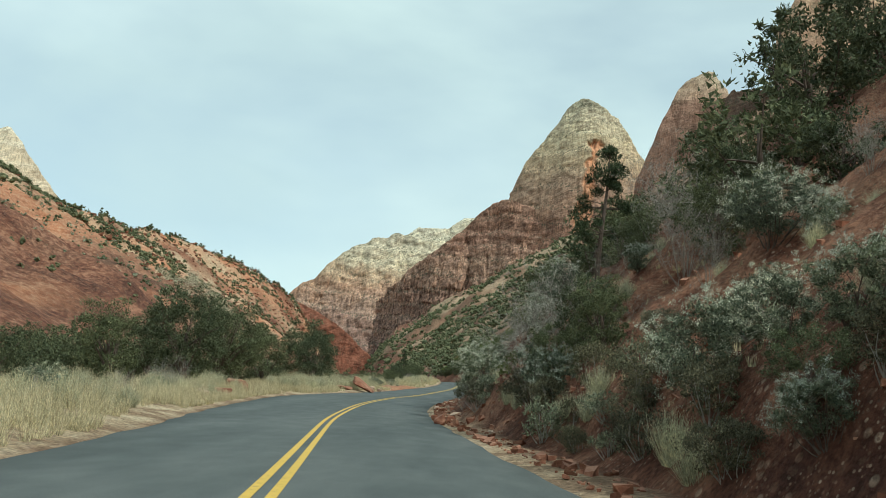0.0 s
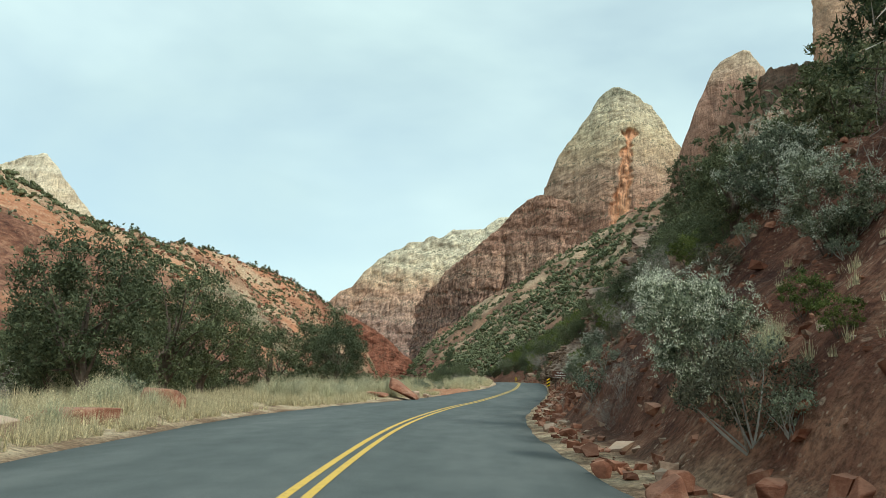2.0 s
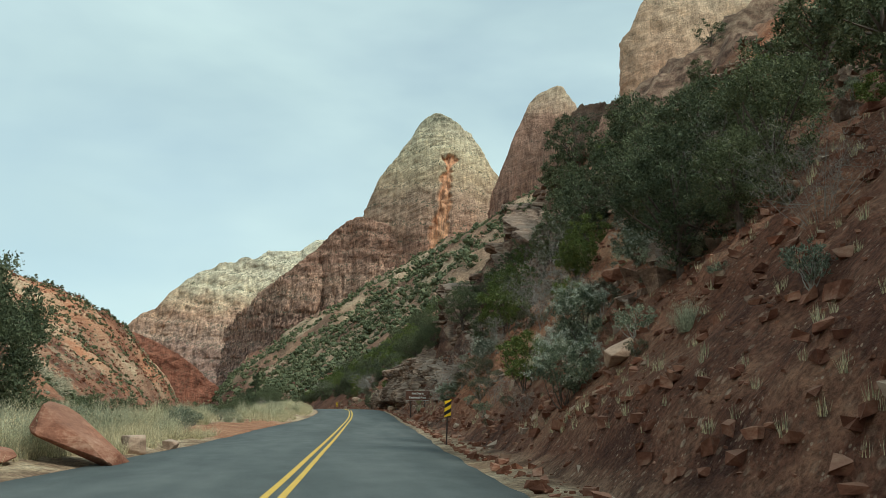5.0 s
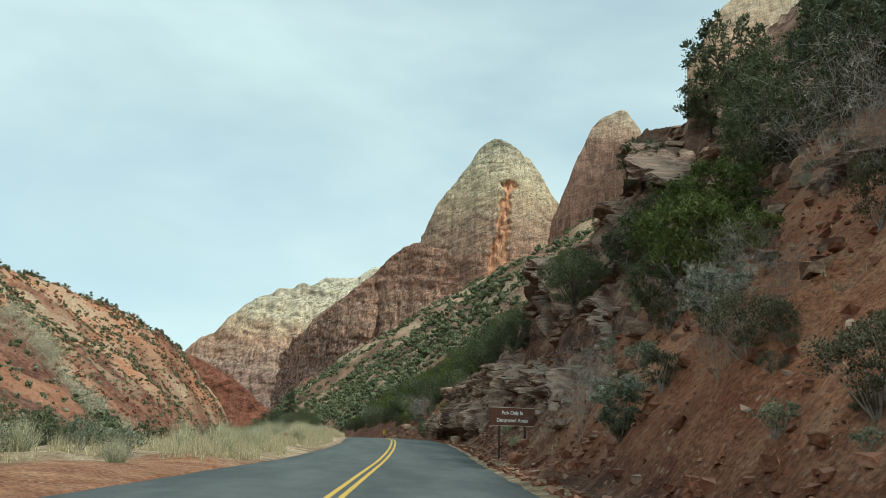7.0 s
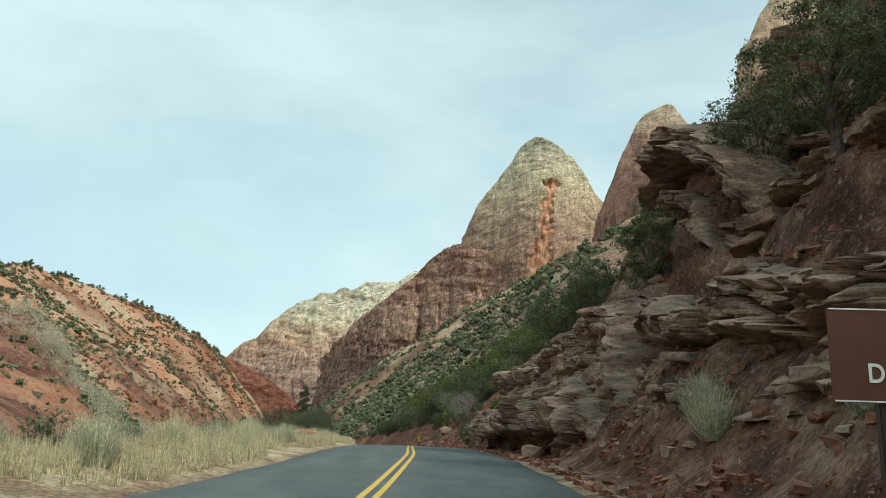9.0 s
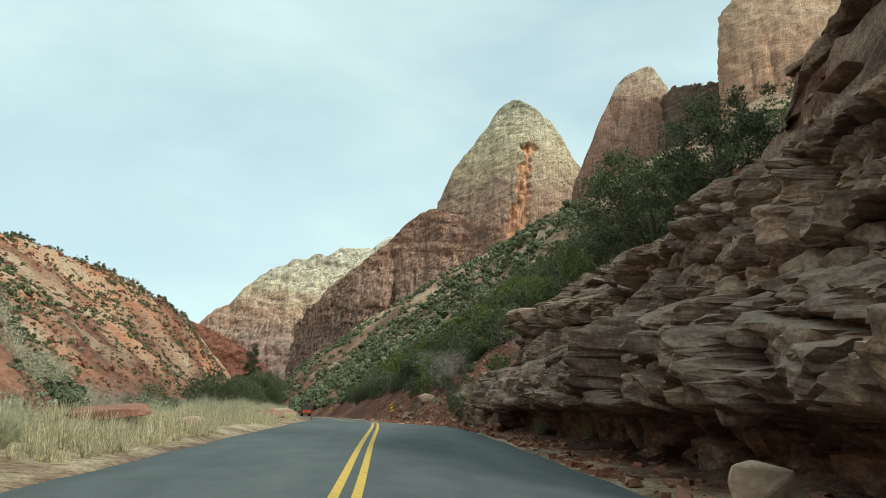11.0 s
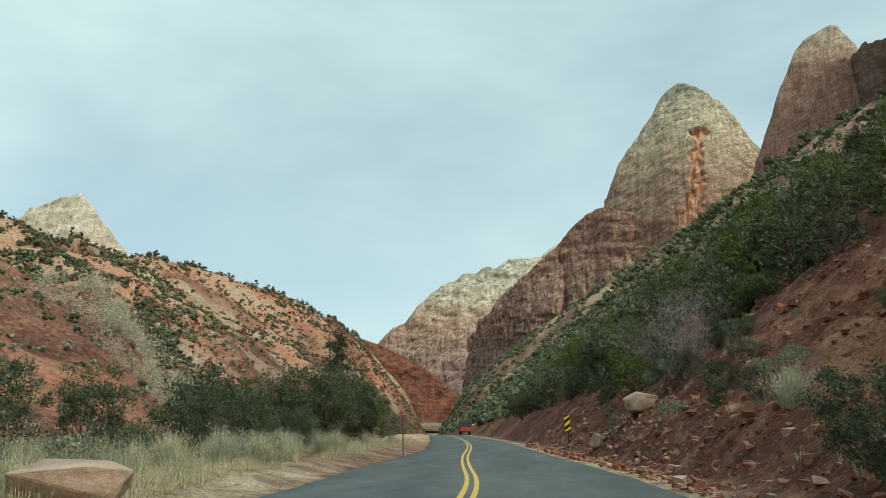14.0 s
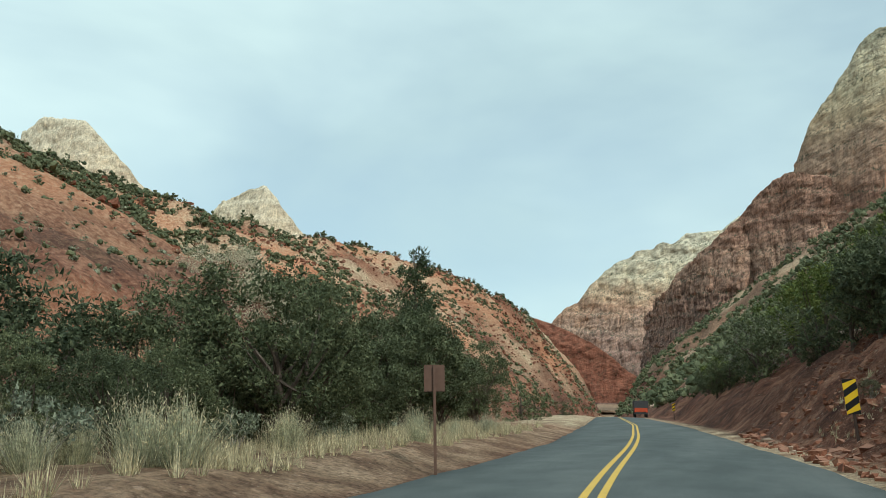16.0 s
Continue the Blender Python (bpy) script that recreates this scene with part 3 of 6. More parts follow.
for side in (-1, 1):
    lx = rc + side * 0.112
    w = 0.052
    lz = rz + 0.05 * (1 - ((2 * (rc - rl) / (rr - rl) - 1) ** 2)) - 0.02 + 0.005
    L = np.stack([np.stack([lx + d, ry, lz], -1) for d in (-w, w)], 1)
    part("centre_line", sheet("centre_line", L, PAINT), road, "yellow painted centre line")


# ---- cliffs and peaks ----
def cliff(name, label, line, mat, foot, lean=0.35, rows=110, cols=230, grain=1.0, tier=38.0, depth=350, seed=0.0, scar=None, jag=1.0, columns=0.6, talus=0.0, ledge=0.75, rough=1.0):
    """A rock wall along a plan line of (x, y, top height): level ledges, upright joints and a sloping back behind."""
    line = np.array(line, float)
    run = np.concatenate([[0], np.cumsum(np.hypot(*np.diff(line[:, :2], axis=0).T))])
    s = np.linspace(0, run[-1], cols)
    x, y, top = (np.interp(s, run, line[:, c]) for c in range(3))
    blur = np.ones(7) / 7
    x, y = (np.convolve(np.pad(v, 3, mode="edge"), blur, "valid") for v in (x, y))
    dx, dy = np.gradient(x), np.gradient(y)
    nx, ny = dy / np.hypot(dx, dy), -dx / np.hypot(dx, dy)
    blocks = s / (15 * grain)
    top = top + jag * grain * (2.2 * fbm(s / (26 * grain), s * 0 + seed, 0, 6, 0.62) + 3.0 * (hash3(np.floor(blocks), np.floor(blocks) * 0, np.floor(blocks) * 0 + 3) - 0.5))
    V, S = np.meshgrid(np.linspace(0, 1, rows), s, indexing="ij")
    peak = top.max()
    Z = foot + V * (top - foot)
    high = (Z - foot) / (peak - foot)
    # level beds: upright faces with ledges between them
    level = (Z + 14 * grain * vnoise(S / (90 * grain), Z / (70 * grain), seed) + 0.05 * S) / (tier * grain)
    bed = np.floor(level)
    f = level - bed
    shelf = Z + ledge * tier * grain * ((bed + step(0.62, 1.0, f)) - level)
    batter = lean * (top - shelf) + talus * np.maximum(0.33 - high, 0) * (peak - foot)
    out = 0 * Z
    # upright joints, bolder low down
    bold = columns * (1.15 - 0.85 * step(0.45, 0.75, high)) + 0.12
    for wide, deep in ((85 * grain, 0.24), (31 * grain, 0.26), (12 * grain, 0.22)):
        c = S / wide + 5 * hash3(bed, bed * 0 + 2, bed * 0) * (wide < 50 * grain) + 0.3 * vnoise(Z / (1.6 * wide), S / wide, seed + 2)
        k = np.floor(c)
        g = c - k
        out = out + bold * deep * wide * (hash3(k, bed * (wide < 50 * grain), k * 0 + 7) - 0.5 + 0.5 * (1 - np.abs(2 * g - 1) ** 2) - 0.45 * np.exp(-(np.minimum(g, 1 - g) * wide / (1.6 * grain)) ** 2))
    # cross-beds slanting through the smooth stone
    slant = Z + (0.30 + 0.25 * vnoise(S / 150, Z / 90, seed + 8)) * S * np.where(hash3(bed, bed * 0, bed * 0 + 4) > 0.5, 1, -0.6)
    out = out + grain * (0.35 + 0.65 * rough) * (1.5 * vnoise(slant / (9 * grain), S / (60 * grain), seed + 3) + 0.9 * vnoise(slant / (3.6 * grain), S / (30 * grain), seed + 5))
    out = out + grain * rough * (3.4 * fbm(S / (34 * grain), Z / (24 * grain), seed, 5, 0.6))
    burn = 0 * V
    if scar:
        cx, z0, z1, wide = scar
        mid = cx + 0.12 * (Z - z0) + 6 * vnoise(Z / 30, V * 0 + 1.0)
        half = wide * (0.60 + 0.45 * vnoise(Z / 20, V * 0 + 4.0, np.sign(x - mid)) + 0.2 * vnoise(Z / 6, V * 0 + 2.0, np.sign(x - mid)) + 0.12 * step(z1 - 45, z1 - 5, Z) * (Z < z1))
        burn = (1 - step(0.8, 1.0, np.abs(x - mid) / half)) * step(z0 - 6, z0 + 8, Z) * (1 - step(z1 - 3, z1 + 2, Z + 12 * np.abs(x - mid) / wide + 5 * vnoise(x / 6.0, V * 0 + 3.0)))
        out = out - (8 + 3 * step(z1 - 60, z1 - 10, Z) + 5 * vnoise(x / 7.0, Z / 16.0, seed + 11)) * burn
    P = np.stack([x + nx * (out + 0.15 * batter), y + ny * out - batter, Z], -1)
    back = []
    for b, drop in ((0.06, 0.02), (0.2, 0.06), (0.5, 0.25), (1.0, 0.6), (1.3, 1.0)):
        back.append(np.stack([x - nx * depth * b, y - ny * depth * b, np.maximum(top - drop * (peak - foot), foot) + 3 * fbm(s / 40, s * 0 + b * 9, seed, 3)], -1))
    me = sheet(name, np.concatenate([P, np.stack(back)]), mat)
    share = np.concatenate([high, np.ones((5, 1)) * high[-1:]])
    ledge = np.concatenate([step(0.55, 0.7, f) * 0.75 + 0.25, np.ones((5, cols))])
    zone_colours(me, np.stack([share, ledge, np.concatenate([burn, np.zeros((5, cols))])], -1).reshape(-1, 3))
    return thing(name, label, "cliff", kind="structure", data=me)


DOME_STONE = cliff_material("dome_sandstone", [(0.20, (0.26, 0.145, 0.11)), (0.36, (0.36, 0.215, 0.16)), (0.48, (0.41, 0.265, 0.195)), (0.60, (0.45, 0.325, 0.24)), (0.70, (0.53, 0.42, 0.29)), (0.82, (0.64, 0.56, 0.39)), (0.93, (0.60, 0.55, 0.41)), (1.0, (0.30, 0.30, 0.22))], 0.6, 1.6, 0.9, 0.42, 0.65, 0.5, 0.85)
WHITE_RED = cliff_material("cream_cliff_sandstone", [(0.0, (0.36, 0.21, 0.15)), (0.50, (0.50, 0.33, 0.23)), (0.72, (0.56, 0.41, 0.29)), (0.84, (0.60, 0.51, 0.38)), (1.0, (0.58, 0.53, 0.42))], 0.4, 1.6, 0.6, 0.4, 0.6)
MESA_STONE = cliff_material("mesa_sandstone", [(0.0, (0.24, 0.165, 0.145)), (0.30, (0.32, 0.215, 0.18)), (0.40, (0.44, 0.315, 0.25)), (0.50, (0.47, 0.31, 0.225)), (0.58, (0.54, 0.40, 0.28)), (0.66, (0.60, 0.54, 0.40)), (0.85, (0.60, 0.57, 0.45)), (1.0, (0.58, 0.56, 0.46))], 0.6, 1.1, 1.0, 0.45, 0.85, 0.65, 0.85)
RED_CLIFF = cliff_material("red_sandstone_cliff", [(0.0, (0.27, 0.155, 0.12)), (0.5, (0.34, 0.205, 0.155)), (0.80, (0.37, 0.235, 0.18)), (0.90, (0.52, 0.39, 0.29)), (1.0, (0.56, 0.47, 0.35))], 0.75, 1.5, 0.5, 0.35, 0.65, 0.65, 0.4)
DARK_CLIFF = cliff_material("varnished_cliff", [(0.0, (0.27, 0.19, 0.165)), (0.40, (0.33, 0.215, 0.17)), (0.60, (0.42, 0.28, 0.21)), (0.75, (0.34, 0.205, 0.155)), (1.0, (0.38, 0.23, 0.17))], 0.9, 1.7, 0.9, 0.7, 1.0, 1.0, 0.5)
# near-black bands: the shade of a recessed face is painted in, along with varnish
SHADED_CLIFF = cliff_material("shaded_varnish_cliff", [(0.0, (0.14, 0.10, 0.085)), (0.6, (0.16, 0.11, 0.09)), (1.0, (0.20, 0.14, 0.11))], 0.8, 1.5, 1.0, 0.5, 0.8)
PALE_CLIFF = cliff_material("pale_sandstone", [(0.0, (0.53, 0.41, 0.28)), (0.5, (0.62, 0.52, 0.375)), (1.0, (0.64, 0.58, 0.45))], 0.3, 1.6, 0.6, 0.35, 0.6, 0.65, 0.4)
SPUR_EARTH = cliff_material("red_spur_earth", [(0.0, (0.22, 0.095, 0.066)), (0.5, (0.25, 0.11, 0.075)), (1.0, (0.23, 0.105, 0.075))], 0.3, 1.6, 1.0)

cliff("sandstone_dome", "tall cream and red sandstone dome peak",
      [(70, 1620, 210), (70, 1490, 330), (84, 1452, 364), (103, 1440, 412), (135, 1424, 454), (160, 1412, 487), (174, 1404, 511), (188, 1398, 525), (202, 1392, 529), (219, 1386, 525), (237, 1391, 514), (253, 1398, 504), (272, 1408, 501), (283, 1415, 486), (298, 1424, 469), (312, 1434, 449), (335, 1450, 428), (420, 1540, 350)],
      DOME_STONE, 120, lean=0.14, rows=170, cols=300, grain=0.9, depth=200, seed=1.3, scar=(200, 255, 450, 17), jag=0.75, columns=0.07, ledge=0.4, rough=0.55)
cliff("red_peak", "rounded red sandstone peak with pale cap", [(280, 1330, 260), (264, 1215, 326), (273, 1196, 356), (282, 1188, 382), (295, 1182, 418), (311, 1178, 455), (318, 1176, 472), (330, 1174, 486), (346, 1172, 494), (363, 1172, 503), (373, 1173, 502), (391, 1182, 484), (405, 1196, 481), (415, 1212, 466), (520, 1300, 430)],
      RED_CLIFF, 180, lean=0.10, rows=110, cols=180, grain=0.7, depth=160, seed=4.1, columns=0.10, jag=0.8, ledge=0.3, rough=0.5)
# recess right of the peak, its shade put into the wall colour
cliff("shaded_varnish_wall", "varnished rock wall beside the red peak, coloured dark for shade", [(380, 1260, 440), (390, 1166, 462), (398, 1160, 470), (420, 1158, 472), (450, 1150, 476), (520, 1150, 480)],
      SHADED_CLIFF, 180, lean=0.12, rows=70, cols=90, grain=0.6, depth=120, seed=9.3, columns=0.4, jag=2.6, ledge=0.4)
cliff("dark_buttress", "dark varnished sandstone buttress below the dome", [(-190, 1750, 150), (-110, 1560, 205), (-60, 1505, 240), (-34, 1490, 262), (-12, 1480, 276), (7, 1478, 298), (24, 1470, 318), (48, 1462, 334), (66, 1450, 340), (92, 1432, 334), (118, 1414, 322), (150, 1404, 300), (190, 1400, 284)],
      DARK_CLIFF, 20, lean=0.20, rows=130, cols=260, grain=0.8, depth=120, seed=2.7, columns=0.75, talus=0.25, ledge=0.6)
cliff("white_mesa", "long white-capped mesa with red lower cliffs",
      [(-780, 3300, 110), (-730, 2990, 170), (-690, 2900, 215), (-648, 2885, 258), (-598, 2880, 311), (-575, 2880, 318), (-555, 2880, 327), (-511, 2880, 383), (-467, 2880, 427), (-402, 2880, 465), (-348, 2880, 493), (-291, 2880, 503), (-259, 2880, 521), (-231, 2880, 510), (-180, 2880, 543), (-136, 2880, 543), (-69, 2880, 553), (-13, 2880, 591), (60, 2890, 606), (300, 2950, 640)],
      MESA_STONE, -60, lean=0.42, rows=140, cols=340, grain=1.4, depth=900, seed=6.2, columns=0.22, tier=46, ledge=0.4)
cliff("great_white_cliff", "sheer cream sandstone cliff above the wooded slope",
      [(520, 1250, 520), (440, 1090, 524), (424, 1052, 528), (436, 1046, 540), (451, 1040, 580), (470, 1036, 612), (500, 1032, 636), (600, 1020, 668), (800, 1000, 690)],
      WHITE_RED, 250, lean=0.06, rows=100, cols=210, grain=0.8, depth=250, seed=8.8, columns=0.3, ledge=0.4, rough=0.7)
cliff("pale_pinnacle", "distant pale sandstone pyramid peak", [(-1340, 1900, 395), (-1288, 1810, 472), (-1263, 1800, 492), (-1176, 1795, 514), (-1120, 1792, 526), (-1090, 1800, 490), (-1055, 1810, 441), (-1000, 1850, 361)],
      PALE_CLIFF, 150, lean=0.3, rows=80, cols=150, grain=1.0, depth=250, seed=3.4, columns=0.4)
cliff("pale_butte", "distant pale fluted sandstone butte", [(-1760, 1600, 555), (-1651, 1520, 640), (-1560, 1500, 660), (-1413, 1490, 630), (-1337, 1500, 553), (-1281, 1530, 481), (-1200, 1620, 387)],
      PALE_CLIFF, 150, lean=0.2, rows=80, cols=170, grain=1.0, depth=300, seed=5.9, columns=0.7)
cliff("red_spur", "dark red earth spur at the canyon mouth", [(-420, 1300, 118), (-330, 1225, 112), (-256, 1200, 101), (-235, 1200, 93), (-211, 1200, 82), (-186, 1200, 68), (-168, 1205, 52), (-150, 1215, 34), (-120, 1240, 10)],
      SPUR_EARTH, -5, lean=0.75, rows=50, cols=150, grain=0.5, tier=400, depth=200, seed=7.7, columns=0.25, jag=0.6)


# ---- plants ----
def tube(points, radii, sides=5):
    """A tapered limb along points: vertices and faces."""
    pts = np.asarray(points, float)
    tang = np.gradient(pts, axis=0)
    tang /= np.linalg.norm(tang, axis=1)[:, None] + 1e-9
    ref = np.where(np.abs(tang[:, 2:3]) > 0.9, [[1.0, 0, 0]], [[0, 0, 1.0]])
    a = np.cross(tang, ref)
    a /= np.linalg.norm(a, axis=1)[:, None] + 1e-9
    b = np.cross(tang, a)
    ang = np.linspace(0, 2 * np.pi, sides, endpoint=False)
    ring = a[:, None] * np.cos(ang)[None, :, None] + b[:, None] * np.sin(ang)[None, :, None]
    V = pts[:, None] + ring * np.asarray(radii)[:, None, None]
    return V.reshape(-1, 3), grid_faces(len(pts), sides, True)


def joined(pieces):
    vs, fs, n = [], [], 0
    for v, f in pieces:
        vs.append(v)
        fs.append(np.asarray(f) + n)
        n += len(v)
    if len({f.shape[1] for f in fs}) == 1:
        return np.concatenate(vs), np.concatenate(fs)
    return np.concatenate(vs), [row for f in fs for row in f.tolist()]


def leaves(rng, centres, spread, count, size, aspect=2.0, up=0.3):
    """Many small rhombic leaves round clump centres."""
    k = rng.integers(0, len(centres), count)
    g = rng.normal(size=(count, 3))
    g *= (rng.random((count, 1)) ** 0.45) / (np.linalg.norm(g, axis=1)[:, None] + 1e-9)
    pos = centres[k] + g * spread[k][:, None] * np.array([1, 1, 0.8])
    d = g * 0.6 + rng.normal(size=(count, 3)) * 0.6 + [0, 0, up]
    d /= np.linalg.norm(d, axis=1)[:, None]
    e = np.cross(d, rng.normal(size=(count, 3)))
    e /= np.linalg.norm(e, axis=1)[:, None] + 1e-9
    s = size * rng.uniform(0.6, 1.4, (count, 1))
    tip, side = d * s * aspect * 0.5, e * s * 0.5
    V = np.stack([pos - tip * 0.7 - side, pos - tip * 0.7 + side, pos + tip * 1.3], 1).reshape(-1, 3)
    return V, np.arange(count * 3).reshape(-1, 3)


def unit_puff(fine):
    bm = bmesh.new()
    bmesh.ops.create_icosphere(bm, subdivisions=2 if fine else 1, radius=1.0)
    V, F = np.array([v.co[:] for v in bm.verts]), np.array([[v.index for v in f.verts] for f in bm.faces])
    bm.free()
    return V, F


PUFFS = {fine: unit_puff(fine) for fine in (False, True)}


def puffs(rng, centres, spread, fine):
    """The dense inner foliage of each clump, ragged all over."""
    V, F = PUFFS[fine]
    n = len(centres)
    P = centres[:, None] + V[None] * rng.uniform(0.45, 1.05, (n, len(V), 1)) * spread[:, None, None] * np.array([1, 1, 0.85])
    return P.reshape(-1, 3), (np.arange(n)[:, None, None] * len(V) + F).reshape(-1, 3)


def limbs(rng, roots, tips, r0, bend=0.25, sides=5):
    out = []
    for tip in tips:
        root = roots[rng.integers(0, len(roots))]
        mid = (root + tip) / 2 + rng.normal(size=3) * bend * np.linalg.norm(tip - root) * 0.5
        q = np.linspace(0, 1, 5)[:, None]
        line = (1 - q) ** 2 * root + 2 * q * (1 - q) * mid + q ** 2 * tip
        out.append(tube(line, r0 * (1 - 0.85 * q[:, 0]), sides))
    return out


def crown_clumps(rng, n, rx, ry, z0, z1, low=0.75):
    """Clump centres in a loose egg, denser towards its skin."""
    u = rng.normal(size=(n, 3))
    u /= np.linalg.norm(u, axis=1)[:, None]
    r = rng.uniform(0.35, 1.0, (n, 1)) ** 0.6
    c = u * r
    wide = np.where(c[:, 2] < 0, low + (1 - low) * (c[:, 2] + 1), 1)
    return np.stack([c[:, 0] * rx * wide, c[:, 1] * ry * wide, z0 + (c[:, 2] * 0.5 + 0.5) * (z1 - z0)], -1)


def juniper_parts(seed, count=6800, leaf=0.047, height=4.0, width=1.7, clumps=110, base=0.35):
    rng = np.random.default_rng(seed)
    c = crown_clumps(rng, clumps, width, width * rng.uniform(0.8, 1.1), base, height - 0.25)
    c[:, 2] += 0.25 * rng.normal(size=clumps)
    spread = rng.uniform(0.24, 0.52, clumps) * height / 4 * (60 / clumps) ** 0.2
    trunk = [tube([(0, 0, -0.3), (0.06, 0.03, 0.4), (0.02, -0.06, height * 0.3), (0.12, 0.05, height * 0.55)], [0.17, 0.14, 0.10, 0.04], 7)]
    roots = np.array([(0.03, 0, 0.35), (0.02, -0.03, 0.8), (0.05, 0, height * 0.35)])
    wood = joined(trunk + limbs(rng, roots, c[: 16 if clumps > 70 else 6], 0.05, 0.25, 4))
    return wood, joined([leaves(rng, c, spread * 0.8, count // 2, leaf * 1.6, 1.7, 0.2), leaves(rng, c, spread * 1.1, count, leaf, 2.2, 0.35)])


def pine_parts(seed, height=8.0, count=6000):
    rng = np.random.default_rng(seed)
    levels = rng.uniform(0.28, 1.0, 34)
    ang = rng.uniform(0, 2 * np.pi, 34)
    reach = height * 0.24 * (1.08 - levels) ** 0.7 * rng.uniform(0.5, 1.15, 34)
    c = np.stack([np.cos(ang) * reach, np.sin(ang) * reach, levels * height + 0.1 * reach], -1)
    spread = rng.uniform(0.30, 0.55, 34) * height / 8
    trunk = [tube([(0, 0, -0.3), (0.05, 0, height * 0.35), (-0.05, 0.05, height * 0.7), (0, 0, height)], [0.16, 0.12, 0.07, 0.02], 7)]
    roots = np.stack([np.zeros(12), np.zeros(12), np.linspace(0.25, 0.9, 12) * height], -1)
    wood = trunk + [limbs(rng, np.array([[0, 0, p[2] - 0.15]]), [p], 0.035, 0.1)[0] for p in c]
    return joined(wood), leaves(rng, c, spread, count, 0.06, 3.2, 0.5)


def shrub_parts(seed, height=1.6, width=0.8, count=4600, leaf=0.055, clumps=60, spread=0.17, full=0.0):
    rng = np.random.default_rng(seed)
    c = crown_clumps(rng, clumps, width, width * 0.9, height * 0.18, height, 0.85)
    wood = joined(limbs(rng, np.array([(0.05, 0, -0.1), (-0.06, 0.04, -0.1), (0, -0.06, -0.1)]), c[:12], 0.022, 0.3, 3))
    wide = rng.uniform(0.6, 1.4, clumps) * spread
    foliage = leaves(rng, c, wide, count, leaf, 2.0, 0.5)
    return wood, joined([leaves(rng, c, wide * full * 1.5, count // 5, leaf * 2.2, 1.6, 0.2), foliage]) if full else foliage


def frosted_parts(seed, height, width, count, leaf, clumps, spread):
    """A leafy shrub whose outer and upper sprigs carry pale tips."""
    rng = np.random.default_rng(seed)
    c = crown_clumps(rng, clumps, width, width * 0.9, height * 0.15, height, 0.8)
    c += 0.14 * height * np.stack([vnoise(c[:, 1] * 1.6, c[:, 2] * 1.6, seed), vnoise(c[:, 0] * 1.6, c[:, 2] * 1.6, seed + 5), 1.3 * vnoise(c[:, 0] * 1.8, c[:, 1] * 1.8, seed + 9)], -1)
    wood = joined(limbs(rng, np.array([(0.05, 0, -0.1), (-0.06, 0.04, -0.1), (0, -0.06, -0.1)]), c[:14], 0.022, 0.3, 3))
    wide = rng.uniform(0.6, 1.3, clumps) * spread
    foliage = joined([leaves(rng, c, wide * 0.75, count // 2, leaf * 1.8, 1.6, 0.2), leaves(rng, c, wide, count, leaf, 2.0, 0.5)])
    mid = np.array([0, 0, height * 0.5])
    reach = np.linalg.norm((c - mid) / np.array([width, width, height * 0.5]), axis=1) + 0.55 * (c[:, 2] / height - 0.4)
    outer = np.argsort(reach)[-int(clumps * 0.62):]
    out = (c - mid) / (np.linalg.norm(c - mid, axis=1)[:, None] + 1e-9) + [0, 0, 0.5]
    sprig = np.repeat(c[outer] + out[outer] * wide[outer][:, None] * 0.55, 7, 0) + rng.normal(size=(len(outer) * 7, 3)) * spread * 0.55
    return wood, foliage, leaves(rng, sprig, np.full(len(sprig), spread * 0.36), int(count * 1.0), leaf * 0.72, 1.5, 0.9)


def twig_parts(seed, height=2.6, width=1.6, stems=16, twigs=10):
    """A leafless shrub: arching stems with fine side twigs, and a haze of short spurs."""
    rng = np.random.default_rng(seed)
    out, spurs = [], []
    for _ in range(stems):
        a, lean = rng.uniform(0, 2 * np.pi), rng.uniform(0.1, 1.0) ** 0.7
        tip = np.array([math.cos(a) * width * lean, math.sin(a) * width * lean, height * rng.uniform(0.65, 1.0) * (1.12 - 0.35 * lean)])
        foot = np.array([0.12 * math.cos(a), 0.12 * math.sin(a), -0.15])
        q = np.linspace(0, 1, 6)[:, None]
        mid = foot * 0.5 + tip * 0.5 + [0, 0, 0.05 * height] + rng.normal(size=3) * 0.10 * height
        line = (1 - q) ** 2 * foot + 2 * q * (1 - q) * mid + q ** 2 * tip
        out.append(tube(line, 0.008 * (1 - 0.8 * q[:, 0]), 3))
        for _ in range(twigs):
            p = line[rng.integers(2, 6)]
            end = p + rng.normal(size=3) * 0.19 * height * np.array([1, 1, 0.7]) + [0, 0, 0.10 * height]
            out.append(tube([p, (p + end) / 2 + rng.normal(size=3) * 0.03, end], [0.004, 0.003, 0.0015], 3))
            spurs.append(end)
    return joined(out), leaves(rng, np.array(spurs), np.full(len(spurs), 0.24), 1700, 0.009, 18.0, 0.6)


